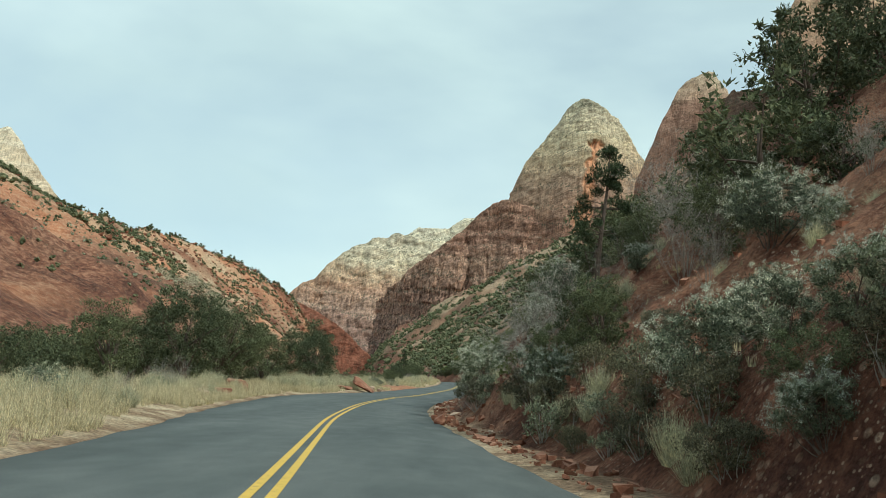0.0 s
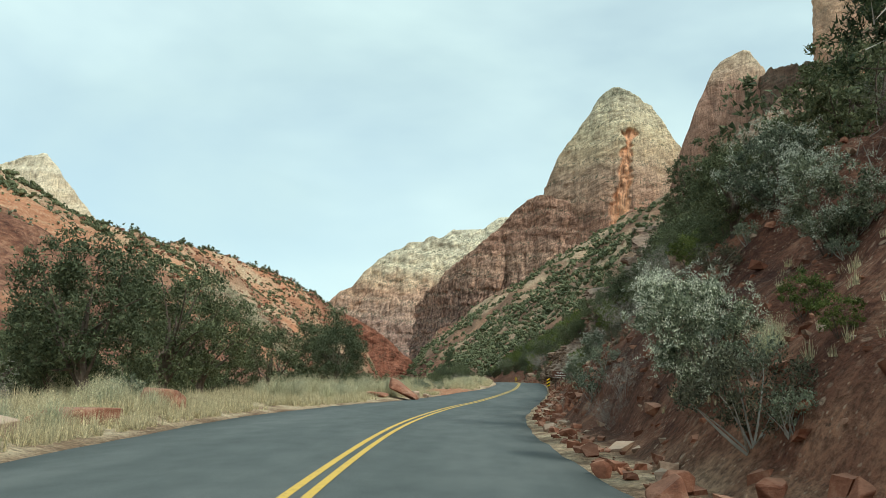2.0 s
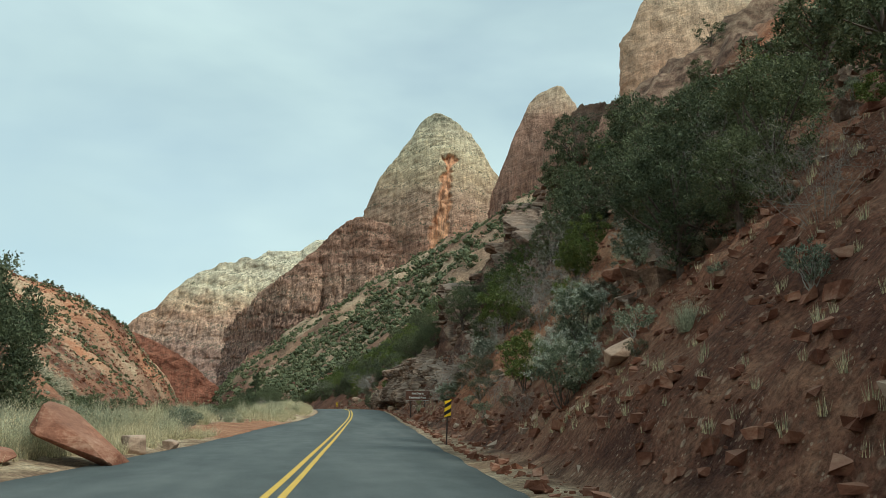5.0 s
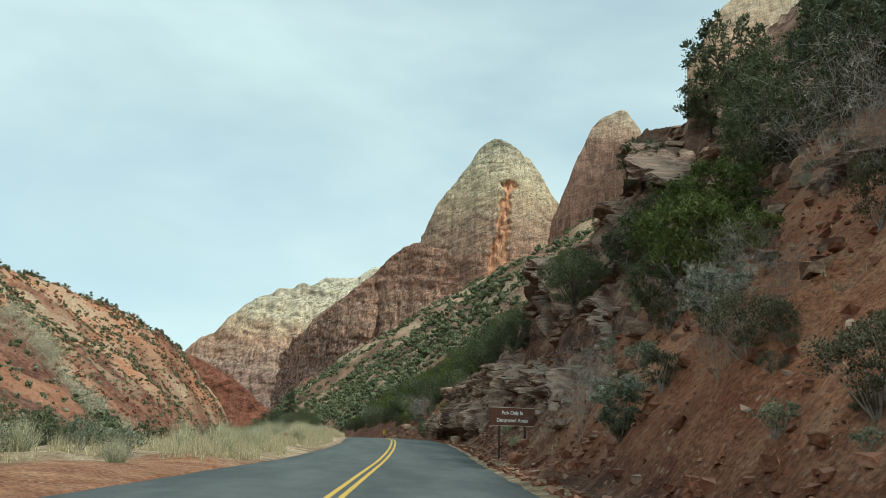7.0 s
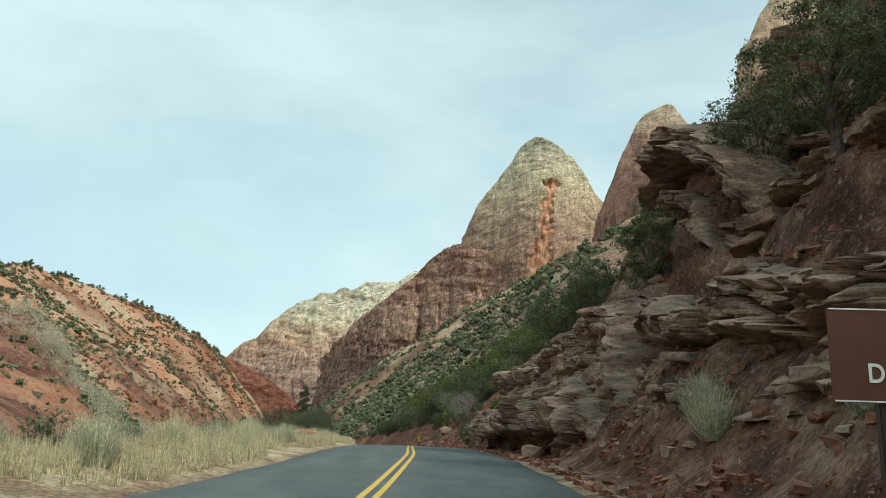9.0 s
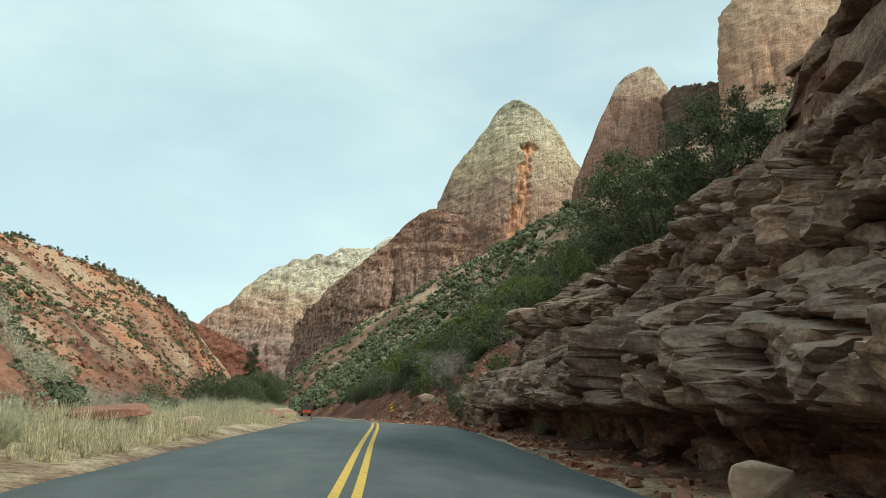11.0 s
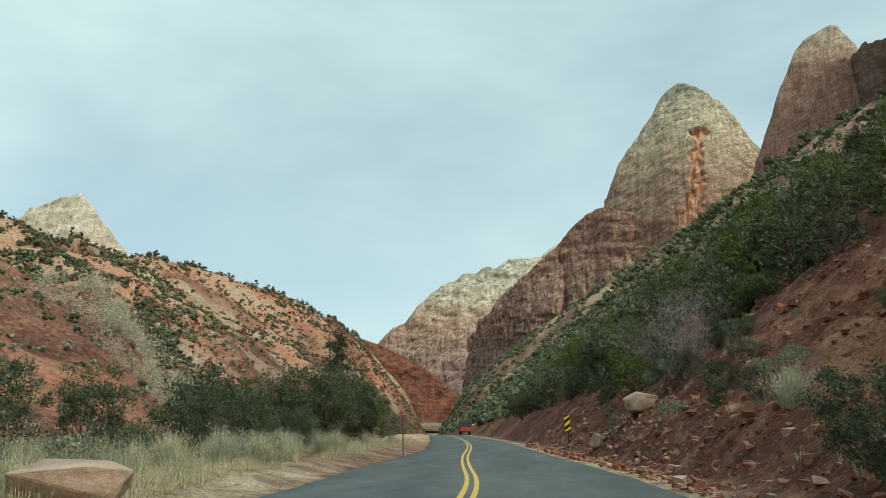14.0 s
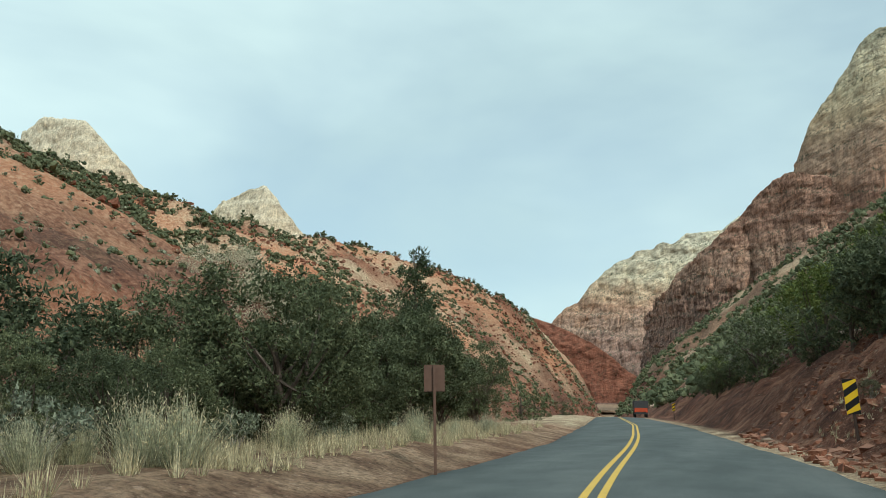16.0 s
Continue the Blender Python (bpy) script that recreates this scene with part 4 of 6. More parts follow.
def broom_parts(seed, height=0.9, width=0.6, blades=420):
    """A rounded, fluffy clump of thin stems with feathery ends."""
    rng = np.random.default_rng(seed)
    a, lean = rng.uniform(0, 2 * np.pi, blades), rng.random(blades) ** 0.55
    fill = rng.uniform(0.55, 1.0, blades) * (1 + 0.18 * vnoise(np.cos(a) * 1.5 + seed, np.sin(a) * 1.5, lean * 2))
    foot = np.stack([np.cos(a) * lean * width * 0.3, np.sin(a) * lean * width * 0.3, np.full(blades, -0.05)], -1)
    h = height * fill * np.sqrt(np.clip(1.05 - 0.8 * lean ** 2, 0.1, 1))
    tip = np.stack([np.cos(a) * lean * width * fill, np.sin(a) * lean * width * fill, h], -1) + rng.normal(size=(blades, 3)) * 0.07
    mid = (foot + tip) / 2 + np.stack([0 * a, 0 * a, 0.10 * h], -1) + rng.normal(size=(blades, 3)) * 0.03
    side = np.stack([-np.sin(a), np.cos(a), 0 * a], -1) * 0.0042 * rng.uniform(0.7, 1.6, (blades, 1))
    V = np.stack([foot - side, foot + side, mid + side, mid - side, tip], 1).reshape(-1, 3)
    i = np.arange(blades)[:, None] * 5
    F = [tuple(r) for r in (i + [0, 1, 2, 3])] + [tuple(r) for r in (i + [3, 2, 4])]
    ends = np.concatenate([tip, mid * 0.35 + tip * 0.65])
    return (V, F), leaves(rng, ends, np.full(len(ends), 0.07), 900, 0.0095, 6.0, 0.9)


KINDS = {}


def kind_of_plant(key, name, label, category, group, makers, wood_name, wood_mat, leaf_name, leaf_mat, size):
    KINDS[key] = dict(name=name, label=label, category=category, group=group, makers=makers, wood=(wood_name, wood_mat), leaf=(leaf_name, leaf_mat), size=size, made={}, n=0)


def plant(key, x, y, height, sink=0.05, turn=None, squash=1.0):
    if key == "juniper" and not -18 < x - float(centre(y)) < 13:
        key = "mid_juniper"
    k = KINDS[key]
    k["n"] += 1
    which = k["n"] % len(k["makers"])
    s = height / k["size"]
    turn = (k["n"] * 77.0) % 360 if turn is None else turn
    m = pose(x, y, floor_at(x, y) - sink, 3 * math.sin(k["n"]), 3 * math.cos(k["n"] * 1.7), turn) @ Matrix.Diagonal((s * squash, s * squash, s, 1))
    if which in k["made"]:
        first = k["made"][which]
        return copy_thing(first, m @ Matrix.Diagonal([1 / c for c in first.scale] + [1]))
    ob = thing(k["name"], k["label"], k["category"], k["group"], at=m)
    wood, foliage, *tips = k["makers"][which]()
    part(k["wood"][0], mesh(k["wood"][0], *wood, k["wood"][1]), ob)
    tagged(part(k["leaf"][0], mesh(k["leaf"][0], *foliage, k["leaf"][1]), ob), kind="stuff" if "spray" in k["leaf"][0] else "")
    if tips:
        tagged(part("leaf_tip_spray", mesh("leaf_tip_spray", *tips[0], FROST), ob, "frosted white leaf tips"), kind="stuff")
    k["made"][which] = ob
    return ob


kind_of_plant("juniper", "juniper_tree", "dense dark green juniper on the red slope", "tree", "junipers near the road",
              [lambda: juniper_parts(11, 9500, 0.037), lambda: juniper_parts(12, 10500, 0.037, width=2.0, clumps=120), lambda: juniper_parts(13, 8500, 0.037, width=1.4, clumps=85), lambda: juniper_parts(14, 9500, 0.037, 4.0, 1.9, 90, 0.8)],
              "trunk", BARK, "crown", JUNIPER, 4.0)
kind_of_plant("mid_juniper", "juniper_tree", "dense dark green juniper on the red slope", "tree", "junipers near the road",
              [lambda: juniper_parts(15, 2700, 0.07), lambda: juniper_parts(16, 2900, 0.07, 4.0, 2.0, 120), lambda: juniper_parts(17, 2600, 0.07, 4.0, 1.5, 90)],
              "trunk", BARK, "crown", JUNIPER, 4.0)
kind_of_plant("pine", "pinyon_pine", "tall thin pinyon pine with open crown", "tree", "pines above the road", [lambda: pine_parts(21), lambda: pine_parts(22)], "trunk", BARK, "crown", PINE, 8.0)
kind_of_plant("green", "green_shrub", "fresh green leafy shrub on the bank", "shrub", "green shrubs", [lambda: shrub_parts(31, 2.0, 1.0, 3200, 0.036, 60, 0.22, 0.4), lambda: shrub_parts(32, 2.0, 1.2, 3200, 0.036, 50, 0.24, 0.4)],
              "woody_frame", BARK, "foliage", LIVE_GREEN, 2.0)
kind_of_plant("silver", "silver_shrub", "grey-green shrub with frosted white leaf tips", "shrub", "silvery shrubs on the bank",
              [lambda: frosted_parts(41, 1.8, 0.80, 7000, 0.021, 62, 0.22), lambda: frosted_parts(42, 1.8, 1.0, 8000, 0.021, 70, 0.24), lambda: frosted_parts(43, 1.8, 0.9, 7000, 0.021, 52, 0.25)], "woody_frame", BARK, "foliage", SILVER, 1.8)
kind_of_plant("sage", "sagebrush", "low grey-green sagebrush beside the road", "shrub", "sagebrush by the road",
              [lambda: shrub_parts(51, 0.9, 0.75, 1150, 0.037, 60, 0.13), lambda: shrub_parts(52, 0.9, 0.6, 1050, 0.036, 50, 0.12)], "woody_frame", GREY_TWIG, "foliage", SAGE, 0.9)
kind_of_plant("bare", "leafless_shrub", "grey leafless shrub with fine twigs", "shrub", "bare shrubs", [lambda: twig_parts(61), lambda: twig_parts(62, 2.6, 1.4, 14), lambda: twig_parts(63, 2.6, 1.8, 16)], "woody_frame", GREY_TWIG, "twig_spray", GREY_TWIG, 2.6)
kind_of_plant("straw", "rabbitbrush", "pale straw-coloured rabbitbrush clump", "shrub", "rabbitbrush on the verge", [lambda: broom_parts(71), lambda: broom_parts(72, 0.9, 0.75, 460), lambda: broom_parts(73, 0.9, 0.65, 440)], "stem_clump", STRAW, "seed_spray", DRY_GRASS, 0.9)
kind_of_plant("brush", "dark_brush", "dull olive brush with grey stems", "shrub", "undergrowth on the bank",
              [lambda: shrub_parts(91, 1.5, 0.9, 4600, 0.030, 70, 0.20), lambda: shrub_parts(92, 1.5, 1.1, 4600, 0.031, 64, 0.22)], "woody_frame", GREY_TWIG, "foliage", BRUSH, 1.5)
kind_of_plant("slope_juniper", "slope_juniper", "small dark juniper high on the slope", "tree", "junipers on the canyon slope",
              [lambda: juniper_parts(81, 620, 0.095, 4.0, 1.9, 46, 0.2), lambda: juniper_parts(82, 580, 0.095, 4.0, 1.6, 42, 0.2), lambda: juniper_parts(83, 680, 0.095, 4.0, 2.2, 52, 0.1)], "trunk", BARK, "crown", JUNIPER, 4.0)

# the red bank beside the first bend
for row in [("bare", 2.7, 22.0, 3.0), ("bare", 3.3, 20.9, 2.7), ("bare", 2.2, 21.4, 2.4), ("silver", 2.3, 18.2, 1.6), ("silver", 3.6, 9.2, 1.65), ("silver", 5.9, 23.9, 1.1), ("silver", 6.6, 14.4, 1.8), ("bare", 5.6, 15.4, 1.8),
            ("silver", 4.2, 7.9, 1.1), ("silver", 4.3, 6.3, 1.2), ("silver", 3.6, 5.5, 0.8), ("juniper", 7.2, 19.9, 2.7), ("juniper", 8.2, 22.6, 3.0), ("sage", 2.1, 16.1, 1.1), ("straw", 2.8, 14.2, 0.7), ("brush", 3.0, 11.3, 0.8),
            ("brush", 3.4, 8.3, 1.0), ("sage", 3.4, 12.3, 0.8), ("brush", 3.2, 7.1, 0.8), ("juniper", 3.7, 6.0, 1.0), ("brush", 2.6, 15.0, 0.7), ("straw", 3.1, 8.9, 0.8), ("silver", 6.9, 12.2, 1.3)]:
    plant(*row)
for row in [("silver", 0.95, 29.3, 2.0), ("silver", 1.35, 32.2, 1.9), ("silver", 5.0, 37.5, 2.4), ("green", 2.2, 28.6, 0.75), ("sage", 4.2, 37.3, 0.6), ("juniper", 14.0, 29.5, 5.8), ("juniper", 12.5, 38.0, 4.6), ("juniper", 17.0, 24.0, 5.5),
            ("juniper", 9.6, 43.5, 4.2), ("juniper", 11.5, 46.5, 4.4), ("pine", 17.5, 41.5, 8.0), ("bare", 8.2, 27.0, 3.4), ("bare", 6.6, 21.0, 3.2), ("bare", 9.5, 33.5, 3.0), ("sage", 1.2, 27.6, 0.6), ("sage", 1.0, 25.9, 0.5),
            ("juniper", 3.6, 20.4, 2.6), ("straw", 1.6, 28.2, 0.6), ("juniper", 19, 33, 5), ("juniper", 15.5, 15.0, 4.5), ("juniper", 2.7, 18.9, 1.9), ("brush", 2.1, 19.4, 1.2), ("brush", 2.3, 17.4, 1.0), ("juniper", 3.6, 17.6, 2.2)]:
    plant(*row)
# the bare cut and the crest above it
for row in [("bare", 0.75, 35.6, 1.0), ("sage", 0.9, 39.8, 0.7), ("bare", 5.0, 50.5, 1.9), ("bare", 5.8, 54.5, 2.2), ("bare", 4.6, 58.0, 1.7), ("juniper", 7.6, 56.0, 3.0), ("green", 6.6, 53.2, 1.8), ("juniper", 6.2, 63.0, 2.6), ("juniper", 10.5, 60.0, 3.6),
            ("juniper", 6.4, 47.0, 2.2), ("juniper", 8.6, 49.5, 3.6), ("juniper", 13, 66, 4.2), ("bare", 8.0, 66.5, 2.4), ("sage", 3.0, 56.0, 0.6), ("straw", 3.3, 60.0, 0.6), ("sage", 3.6, 63.0, 0.7)]:
    plant(*row)
for row in [("silver", 3.7, 66.8, 2.0), ("green", 3.7, 72.3, 2.0), ("bare", 2.7, 68.9, 1.0), ("silver", 9.8, 76.8, 1.8), ("juniper", 15.8, 121.0, 3.0), ("green", 12.5, 90.3, 2.6), ("bare", 8.3, 85.5, 2.9), ("juniper", 18.1, 92.8, 5.2),
            ("juniper", 10.0, 70.8, 5.0), ("juniper", 13.0, 74.5, 5.2), ("bare", 5.2, 88.5, 2.0), ("juniper", 21.0, 100.0, 5.5), ("juniper", 16, 82, 4.5), ("juniper", 20, 78, 5.5), ("straw", 6.2, 79, 0.8), ("straw", 4.9, 76, 0.7)]:
    plant(*row)
# under the broken ledges by the sign
for row in [("bare", 5.7, 99.2, 2.3), ("green", 9.3, 98.0, 3.4), ("green", 11.0, 100.5, 3.6), ("juniper", 8.5, 101.0, 2.6), ("bare", 11.9, 94.6, 4.0), ("juniper", 12.7, 126.7, 4.4), ("juniper", 24.6, 127.2, 7.0), ("juniper", 14.2, 104.0, 4.2),
            ("juniper", 9.0, 128.5, 3.4), ("juniper", 14.4, 122.5, 3.4), ("straw", 6.2, 116.1, 1.0), ("straw", 8.6, 123.4, 1.1), ("juniper", 19, 112, 5), ("juniper", 22, 118, 5), ("bare", 7.4, 92.0, 1.8), ("sage", 6.4, 96, 0.8), ("sage", 9.5, 107, 0.8)]:
    plant(*row)
for row in [("juniper", 20, 104, 5), ("juniper", 18, 110, 5), ("juniper", 25, 112, 6), ("juniper", 28, 118, 6), ("juniper", 17, 101, 5), ("juniper", 15, 97, 5), ("juniper", 19, 86, 4.5)]:
    plant(*row)
# above the rock wall and past it
for row in [("juniper", 9.6, 147.0, 5.0), ("juniper", 10.8, 144.0, 4.6), ("juniper", 24.9, 207.0, 6.0), ("juniper", 12.0, 163.0, 4.6), ("juniper", 13.4, 160.0, 5.0), ("juniper", 5.6, 171.4, 1.9), ("bare", 6.3, 204.5, 2.8),
            ("green", 11.5, 183.0, 3.0), ("juniper", 14.0, 176.0, 4.6), ("bare", 10.5, 178.0, 3.0), ("green", 14.5, 189.0, 3.2), ("bare", 8.0, 199.5, 2.6), ("sage", 5.8, 200.0, 0.8), ("sage", 5.2, 189.0, 0.7),
            ("straw", 7.0, 152.5, 0.8), ("straw", 7.3, 146.0, 0.9), ("juniper", 16.5, 168.0, 5.2)]:
    plant(*row)
rng = np.random.default_rng(15)
for key, n, lo, hi, o0, o1, y0, y1 in [("silver", 4, 1.0, 1.6, 8, 13, 6, 36), ("sage", 14, 0.3, 0.7, 1.9, 9, 2, 34), ("bare", 6, 1.0, 2.0, 6, 12, 8, 36), ("juniper", 7, 1.8, 3.2, 8, 15, 6, 34), ("straw", 14, 0.3, 0.7, 1.8, 8, 2, 36),
                                       ("sage", 22, 0.4, 0.8, 2.5, 14, 40, 104), ("straw", 14, 0.4, 0.8, 2.5, 14, 40, 120), ("bare", 12, 0.9, 2.0, 4.5, 16, 44, 104), ("juniper", 9, 1.8, 3.4, 7, 20, 48, 104), ("green", 6, 1.2, 2.2, 7, 16, 56, 110),
                                       ("sage", 16, 0.4, 0.8, 5, 14, 130, 166), ("straw", 8, 0.5, 0.9, 4.6, 12, 128, 168), ("sage", 18, 0.4, 0.9, 2.4, 14, 168, 214), ("bare", 6, 1.0, 2.4, 3.5, 12, 170, 214), ("green", 8, 1.4, 2.6, 6, 20, 180, 222), ("juniper", 12, 2.0, 3.8, 8, 24, 176, 224)]:
    for _ in range(n):
        py = rng.uniform(y0, y1)
        plant(key, float(edge_right(py)) + rng.uniform(o0, o1), py, rng.uniform(lo, hi))
for n in range(22):
    py = rng.uniform(2.5, 24)
    plant(("brush", "straw", "brush", "sage")[n % 4], float(edge_right(py)) + 1.6 + 3.2 * rng.random() ** 1.6, py, rng.uniform(0.35, 0.85))
for n in range(40):
    py = rng.uniform(34, 112)
    plant(("brush", "bare", "brush")[n % 3], float(edge_right(py)) + 2.4 + 12 * rng.random(), py, rng.uniform(0.5, 1.3))
for n in range(16):
    py = rng.uniform(170, 215)
    plant(("brush", "straw", "bare")[n % 3], float(edge_right(py)) + 3.0 + 9 * rng.random(), py, rng.uniform(0.5, 1.5))
for row in [("silver", 3.7, 31.2, 2.0), ("pine", 6.0, 32.8, 6.9), ("juniper", 4.6, 39.8, 3.2), ("brush", 0.8, 26.6, 1.2), ("green", 1.7, 26.3, 0.55), ("bare", 3.7, 46.1, 1.9), ("sage", 0.5, 39.5, 0.9), ("bare", 0.4, 35.2, 0.8), ("green", 3.8, 42.1, 1.2), ("green", 5.8, 48.7, 1.8),
            ("silver", 2.6, 64.8, 1.7), ("green", 10.5, 86.3, 2.6), ("bare", 8.6, 87.5, 2.8), ("green", 9.9, 100.1, 3.4), ("juniper", 13.8, 84.1, 4.8), ("juniper", 6.4, 66.2, 4.2), ("juniper", 8.2, 64.6, 4.0), ("silver", 9.5, 76.0, 1.2), ("straw", 5.1, 69.7, 0.8)]:
    plant(*row)
for row in [("silver", 4.6, 92.5, 1.6), ("bare", 4.9, 96.9, 2.1), ("green", 12.3, 108.1, 3.2), ("green", 9.9, 95.9, 1.6), ("silver", 6.5, 91.4, 1.5), ("juniper", 22.7, 126.7, 5.4), ("juniper", 22.6, 112.9, 3.8), ("green", 10.7, 100.5, 1.9), ("juniper", 10.2, 117.8, 4.0),
            ("juniper", 18.0, 128.0, 4.0), ("bare", 8.5, 110.6, 1.0), ("straw", 6.0, 115.2, 1.0), ("straw", 5.0, 107.7, 0.7), ("green", 9.5, 157.5, 1.9), ("green", 8.5, 174.8, 1.7), ("bare", 6.6, 193.9, 3.4), ("bare", 6.0, 213.7, 3.0)]:
    plant(*row)
# hollow beyond the left verge
for row in [("juniper", -15.2, 41.0, 5.8), ("juniper", -14.5, 45.5, 5.6), ("juniper", -17.5, 37.0, 4.6), ("juniper", -15.6, 52.0, 5.0), ("juniper", -19, 46, 5.2), ("juniper", -21, 32, 4.2), ("juniper", -15.5, 79.0, 7.6), ("juniper", -19.5, 76.0, 7.2), ("juniper", -14.0, 74.0, 5.6), ("juniper", -23, 66, 4.4), ("juniper", -26, 45, 4.4), ("juniper", -24, 55, 4)]:
    plant(*row)
for row in [("juniper", -13, 172, 4.2), ("juniper", -15, 178, 5.2), ("juniper", -8.3, 172.5, 2.6), ("juniper", -9.8, 186, 2.8), ("juniper", -10.5, 189, 3.2), ("juniper", -11.5, 181, 3.4), ("juniper", -13.2, 201, 3.6), ("juniper", -15, 196, 6.4), ("juniper", -17, 205, 6.0), ("juniper", -14.4, 208, 5.0), ("juniper", -20, 199, 5.2), ("juniper", -17.5, 188, 4.6), ("juniper", -22, 192, 4.4),
            ("pine", -15.0, 217, 8.6), ("juniper", -18, 214, 5.5), ("juniper", -13.5, 221, 4.2), ("juniper", -21, 182, 4.2), ("juniper", -25, 205, 5.0), ("juniper", -11.8, 212, 3.6), ("juniper", -17, 230, 4.0), ("juniper", -22, 240, 4.5), ("juniper", -12.4, 206, 3.0), ("juniper", -13.0, 192.5, 2.8), ("juniper", -12.6, 197.5, 4.4), ("juniper", -13.4, 203.5, 4.2), ("juniper", -12.2, 209.5, 5.0), ("juniper", -14.5, 189, 3.6)]:
    plant(*row)
rng = np.random.default_rng(5)
for y0, y1, n, key, lo, hi, o0, o1 in [(2, 44, 60, "straw", 0.6, 1.1, 1.5, 6.5), (50, 70, 26, "straw", 0.8, 1.3, 1.6, 6.0), (4, 40, 12, "sage", 0.7, 1.1, 2.4, 7.0), (4, 38, 9, "bare", 0.8, 1.5, 3.0, 7.0), (66, 100, 11, "sage", 0.7, 1.1, 2.4, 5.5), (66, 118, 12, "straw", 0.6, 1.0, 2.0, 5.0), (58, 80, 24, "straw", 0.8, 1.35, 1.6, 6.5), (72, 100, 22, "straw", 0.8, 1.3, 3.2, 8.0), (102, 118, 14, "straw", 0.8, 1.25, 1.4, 4.5), (118, 136, 12, "straw", 0.8, 1.2, 1.6, 4.6),
                                       (118, 150, 8, "sage", 0.6, 0.9, 2.4, 5.5), (150, 170, 18, "straw", 0.6, 1.0, 1.6, 5.2), (124, 150, 16, "straw", 0.5, 0.9, 1.5, 5.0), (166, 193, 40, "straw", 0.6, 1.1, 2.2, 6.0), (168, 196, 14, "straw", 0.9, 1.3, 2.6, 5.0), (166, 206, 8, "sage", 0.7, 1.1, 3.0, 6.0), (172, 215, 9, "straw", 0.6, 1.0, 1.6, 4.0), (136, 168, 6, "bare", 0.9, 1.5, 4.5, 8.0)]:
    for _ in range(n):
        py = rng.uniform(y0, y1)
        plant(key, float(edge_left(py)) - rng.uniform(o0, o1), py, rng.uniform(lo, hi))
for n in range(54):
    py = rng.uniform(48, 160)
    plant("juniper", float(edge_left(py)) - rng.uniform(14, 38), py, rng.uniform(3.2, 5.6))
for n in range(16):
    py = 191 + 1.35 * n
    plant("juniper", float(edge_left(py)) - rng.uniform(4.2, 8.0), py, rng.uniform(1.5, 2.4) if py < 198 else rng.uniform(3.0, 4.8))
# junipers and shrubs strewn over the near slope
for n in range(44):
    py = rng.uniform(199, 262)
    plant(("mid_juniper", "mid_juniper", "green")[n % 3], float(edge_right(py)) + 4.5 + 13 * rng.random(), py, rng.uniform(2.6, 4.8))
for n in range(26):
    py = rng.uniform(178, 216)
    plant(("brush", "brush", "juniper", "sage")[n % 4], float(edge_right(py)) + 2.4 + 5 * rng.random(), py, rng.uniform(0.5, 1.2))
for n in range(95):
    py = rng.uniform(186, 262)
    px = float(edge_right(py)) + 8 + 34 * rng.random()
    plant(("slope_juniper", "mid_juniper", "slope_juniper", "green")[n % 4], px, py, rng.uniform(2.2, 4.2))
for n in range(14):
    py = rng.uniform(3, 15)
    plant("brush", float(edge_right(py)) + 1.6 + 2.6 * rng.random(), py, rng.uniform(0.6, 1.2))
for n in range(150):
    py, po = rng.uniform(20, 262), 9 + 75 * rng.random() ** 1.3
    px = float(edge_right(py)) + po
    if vnoise(px / 13.0, py / 13.0, 7.0) < -0.35 or (100 < py < 165 and rng.random() < 0.45):
        continue
    plant("slope_juniper", px, py, rng.uniform(2.6, 5.2) * (0.75 if 100 < py < 165 else 1))
for n in range(70):
    py = rng.uniform(208, 280)
    px = max(float(toe_right(py)), float(edge_right(py))) + 2.5 + 14 * rng.random()
    plant(("slope_juniper", "green", "mid_juniper", "slope_juniper", "bare")[n % 5], px, py, rng.uniform(1.8, 3.8))
for n in range(70):
    py, po = rng.uniform(222, 275), 6 + 95 * rng.random()
    px = max(float(toe_right(py)), float(edge_right(py))) + po
    if vnoise(px / 13.0, py / 13.0, 7.0) > -0.3:
        plant("slope_juniper", px, py, rng.uniform(2.2, 4.6))
for n in range(70):
    py = rng.uniform(36, 112)
    plant(("brush", "sage", "brush")[n % 3], float(edge_right(py)) + 1.9 + 11 * rng.random() ** 1.3, py, rng.uniform(0.25, 0.6))
for n in range(12):
    py = rng.uniform(196, 228)
    plant(("brush", "juniper", "green", "juniper")[n % 4], float(edge_right(py)) + 4.5 + 7 * rng.random(), py, rng.uniform(1.2, 2.8))
# trees among the ledges above the sign
for n in range(22):
    py, po = rng.uniform(80, 118), rng.uniform(9, 27)
    plant(("juniper", "juniper", "green", "juniper", "brush")[n % 5], float(edge_right(py)) + po, py, rng.uniform(1.6, 3.2))
for n in range(60):
    py = rng.uniform(215, 420)
    plant("slope_juniper", rng.uniform(float(foot_left(py)) - 8, float(edge_left(py)) - 5), py, rng.uniform(1.8, 4.4))


